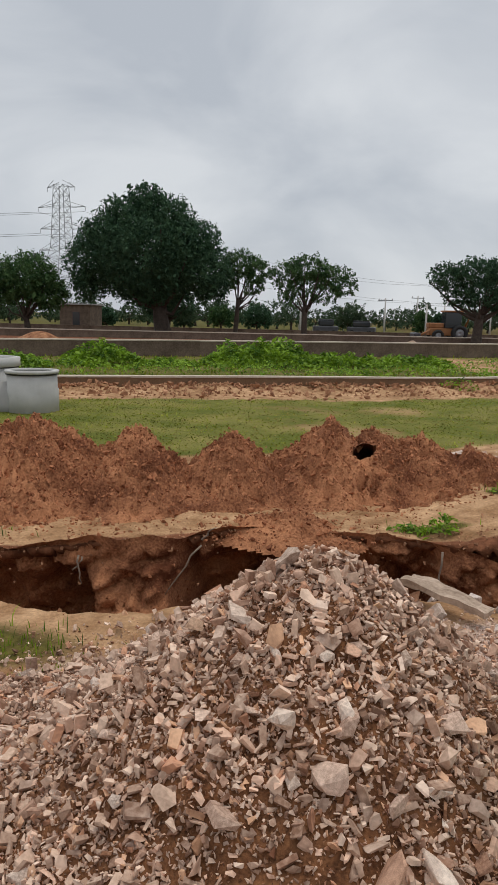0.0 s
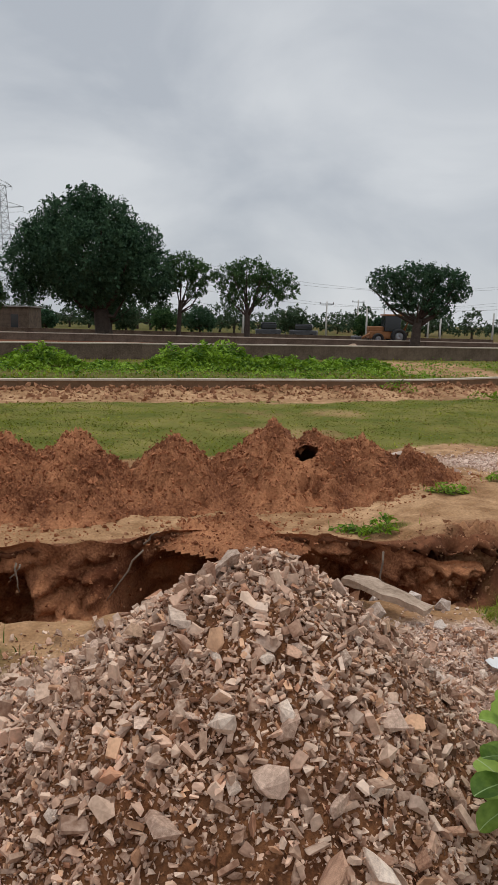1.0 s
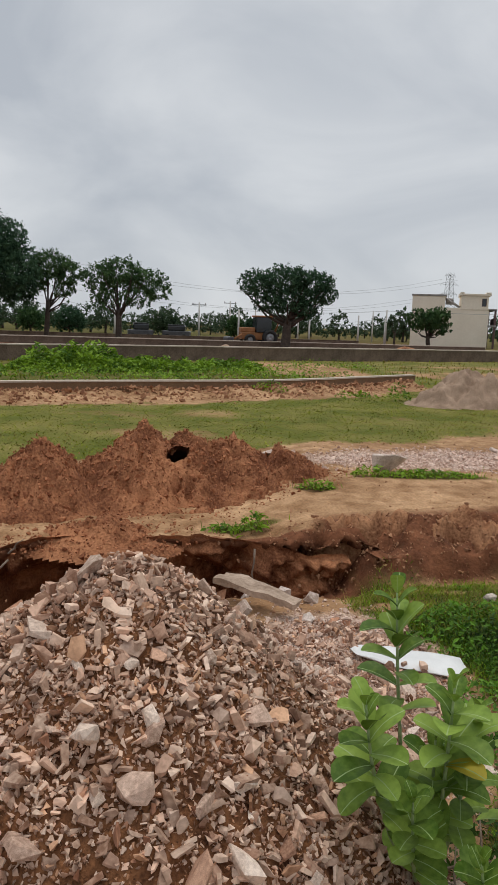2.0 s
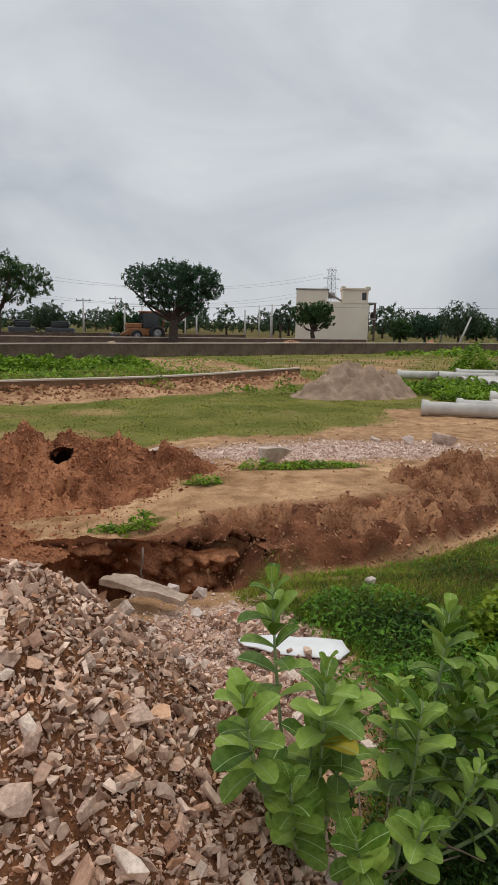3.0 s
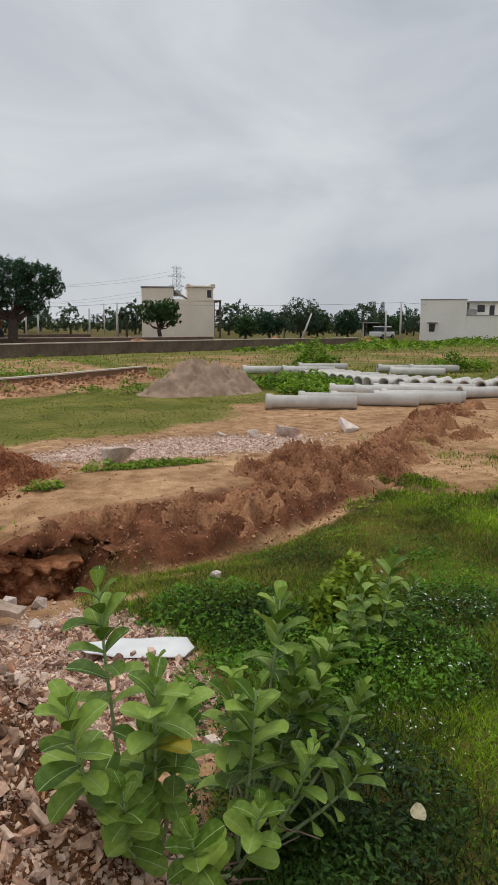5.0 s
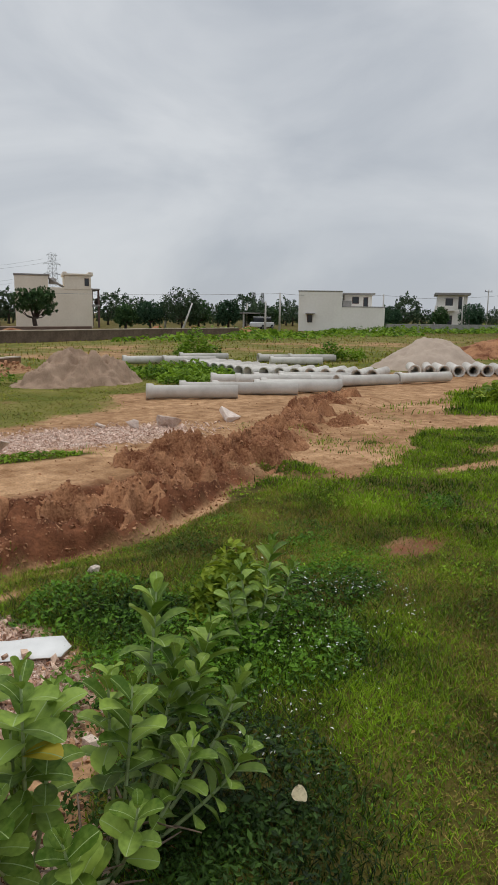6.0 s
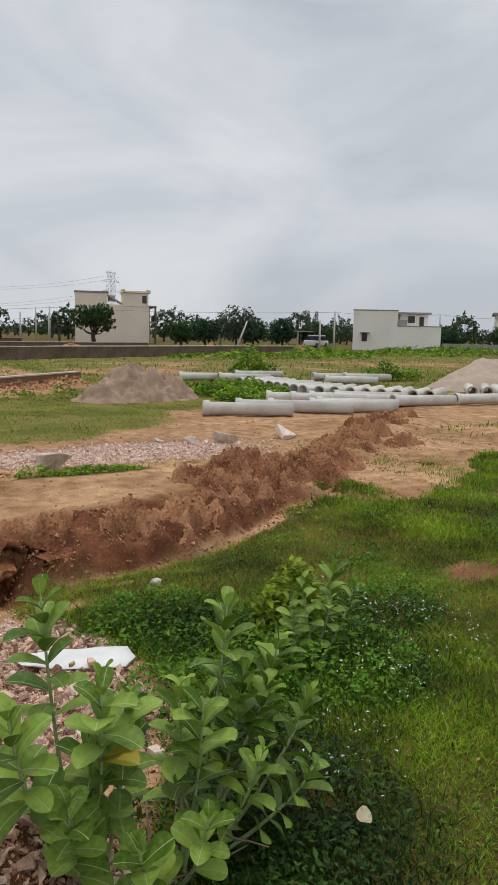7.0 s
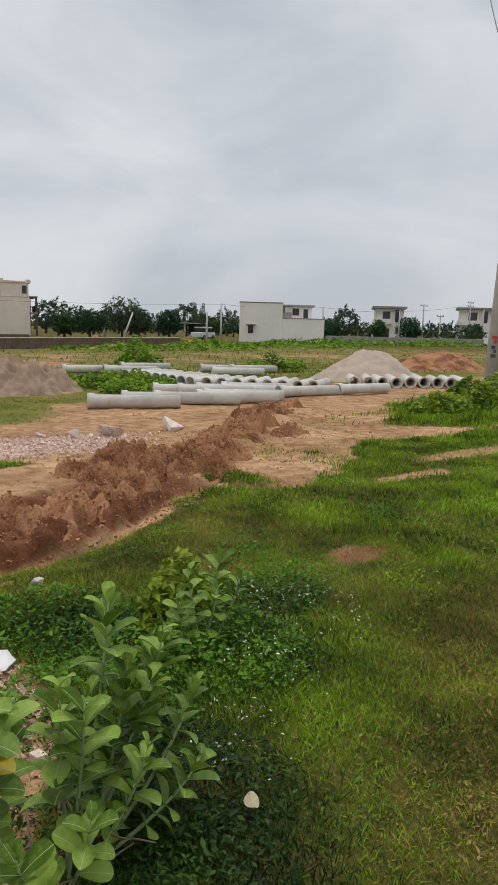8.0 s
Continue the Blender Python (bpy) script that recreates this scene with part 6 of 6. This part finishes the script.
def pylon(x, y, h, w, label, turn=0.0, r=0.14):
    """A lattice transmission tower: four legs, cross bracing in tiers, three pairs of arms."""
    t = thing("steel_pylon", x, y, 0, label, "pylon", "transmission pylons", turn)

    def half(z):
        s = z / h
        return w * (0.5 - 0.62 * s if s < 0.55 else 0.16 - 0.1 * (s - 0.55)) if s < 0.55 else w * (0.159 - 0.12 * (s - 0.55))

    tiers = [h * k / 13 for k in range(14)]
    for sx, sy in ((-1, -1), (1, -1), (1, 1), (-1, 1)):
        bm = bmesh.new()
        for z0, z1 in zip(tiers, tiers[1:]):
            bar(bm, (sx * half(z0), sy * half(z0), z0), (sx * half(z1), sy * half(z1), z1), r)
        part("leg", bm, STEEL, t)
    for (ax, ay), (bx, by) in (((-1, -1), (1, -1)), ((1, -1), (1, 1)), ((1, 1), (-1, 1)), ((-1, 1), (-1, -1))):
        bm = bmesh.new()
        for z0, z1 in zip(tiers, tiers[1:]):
            p, q = half(z0), half(z1)
            bar(bm, (ax * p, ay * p, z0), (bx * q, by * q, z1), r * 0.55)
            bar(bm, (bx * p, by * p, z0), (ax * q, ay * q, z1), r * 0.55)
            bar(bm, (ax * q, ay * q, z1), (bx * q, by * q, z1), r * 0.5)
        part("bracing", bm, STEEL, t)
    for z, reach in ((h * 0.52, 0.52), (h * 0.68, 0.48), (h * 0.84, 0.52), (h * 0.985, 0.3)):
        for s in (-1, 1):
            bm = bmesh.new()
            tip = (s * w * reach, 0, z)
            for sy in (-1, 1):
                bar(bm, (s * half(z), sy * half(z), z), tip, r * 0.6)
                bar(bm, (s * half(z + h * 0.05), sy * half(z), z + h * 0.045), tip, r * 0.6)
            bar(bm, tip, (tip[0], 0, z - h * 0.03), r * 0.7)
            part("arm", bm, STEEL, t)
    return t


pylon(-82.8, 215, 39.5, 15.5, "tall grey lattice steel transmission pylon", -10, 0.11)
pylon(133, 306, 27, 10, "distant lattice steel transmission pylon behind houses", 20, 0.07)
for k, (px, py) in enumerate(((441, 543), (456, 548))):
    pylon(px, py, 23, 9, "far lattice steel transmission pylon over the trees", 30, 0.2)
for z in (20.2, 26.5, 32.8):
    for s in (-7.5, 7.5):
        cable((-82.8 + s, 215 - s * 0.1, z - 1), (-330, 205 + s, z + 1), 4, 0.05)
        cable((-82.8 + s, 215 - s * 0.1, z - 1), (133 + s * 0.5, 306, z - 8), 14, 0.035)
for a, b in (((9.5, 75, 3.3), (25.6, 75, 3.8)), ((25.6, 75, 3.8), (52.35, 60, 4.1)), ((52.35, 60, 4.1), (69.5, 60, 4.4)), ((69.5, 60, 4.4), (86.2, 60, 4.5)), ((86.2, 60, 4.5), (105.8, 60, 6.2))):
    cable(a, b, 0.25, 0.018)
cable((21.0, 11.05, 8.7), (24, 14, 13), 0.3, 0.02)


# ---- vehicles far off ----
def wheel(parent, x, y, r, w):
    bm = lathe([(r, -w / 2), (r, w / 2), (r * 0.55, w / 2), (r * 0.55, -w / 2)], 16)
    bmesh.ops.rotate(bm, verts=bm.verts, cent=(0, 0, 0), matrix=Matrix.Rotation(radians(90), 3, "X"))
    o = part("wheel", bm, RUBBER, parent)
    o.location = (x, y, r)
    bm = lathe([(r * 0.54, -w * 0.4), (r * 0.54, w * 0.4), (0.01, w * 0.4), (0.01, -w * 0.4)], 12)
    bmesh.ops.rotate(bm, verts=bm.verts, cent=(0, 0, 0), matrix=Matrix.Rotation(radians(90), 3, "X"))
    part("rim", bm, STEEL, o)


digger = thing("backhoe_loader", 10.2, 66, 0, "faded yellow backhoe loader parked beside a tree", "excavator", rz=8)
for px, r in ((-1.0, 0.5), (0.9, 0.72)):
    for py in (-0.85, 0.85):
        wheel(digger, px, py, r, 0.35)
part("chassis", box(-1.7, -0.6, 0.5, 1.5, 0.6, 1.15, 0.06), YELLOW, digger)
part("bonnet", box(-1.75, -0.5, 1.155, -0.4, 0.5, 1.6, 0.08), YELLOW, digger)
part("cab", box(-0.35, -0.7, 1.16, 1.1, 0.7, 2.55, 0.06), GLASS, digger)
part("cab_roof", box(-0.45, -0.75, 2.56, 1.2, 0.75, 2.7, 0.04), YELLOW, digger)
part("boom", tube([(1.5, 0, 0.9), (2.2, 0, 2.6), (2.9, 0, 1.6)], [0.16, 0.13, 0.1], 6), YELLOW, digger)
part("dipper", tube([(2.9, 0, 1.6), (2.5, 0, 0.4)], [0.1, 0.09], 6), YELLOW, digger)
part("bucket", box(2.2, -0.3, 0.02, 2.8, 0.3, 0.45, 0.08), DARKPAINT, digger)
part("loader_arm", tube([(-1.6, -0.5, 1.0), (-2.6, -0.5, 0.4)], [0.1, 0.1], 6), YELLOW, digger)
part("loader_bucket", box(-3.1, -0.9, 0.02, -2.5, 0.9, 0.7, 0.1), DARKPAINT, digger)


def vehicle(x, y, label, paint, length=3.6, h=1.55, turn=0.0, name="car"):
    t = thing(name, x, y, 0, label, "vehicle", rz=turn)
    part("body", box(-length / 2, -0.75, 0.3, length / 2, 0.75, h * 0.58, 0.1), paint, t)
    part("cabin", box(-length * 0.3, -0.68, h * 0.585, length * 0.33, 0.68, h - 0.1, 0.12), GLASS, t)
    part("car_roof", box(-length * 0.29, -0.66, h - 0.095, length * 0.3, 0.66, h, 0.03), paint, t)
    for px in (-length * 0.31, length * 0.31):
        for py in (-0.72, 0.72):
            wheel(t, px, py, 0.3, 0.2)
    return t


vehicle(56.5, 68, "white parked car beyond the field", CARPAINT, turn=20)
vehicle(-0.7, 76, "dark three-wheeler parked beyond the plot wall", DARKPAINT, 2.6, 1.7, 5, "auto_rickshaw")
vehicle(3.2, 79, "dark tractor trolley parked beyond the plot wall", DARKPAINT, 3.0, 1.6, -10, "trolley")
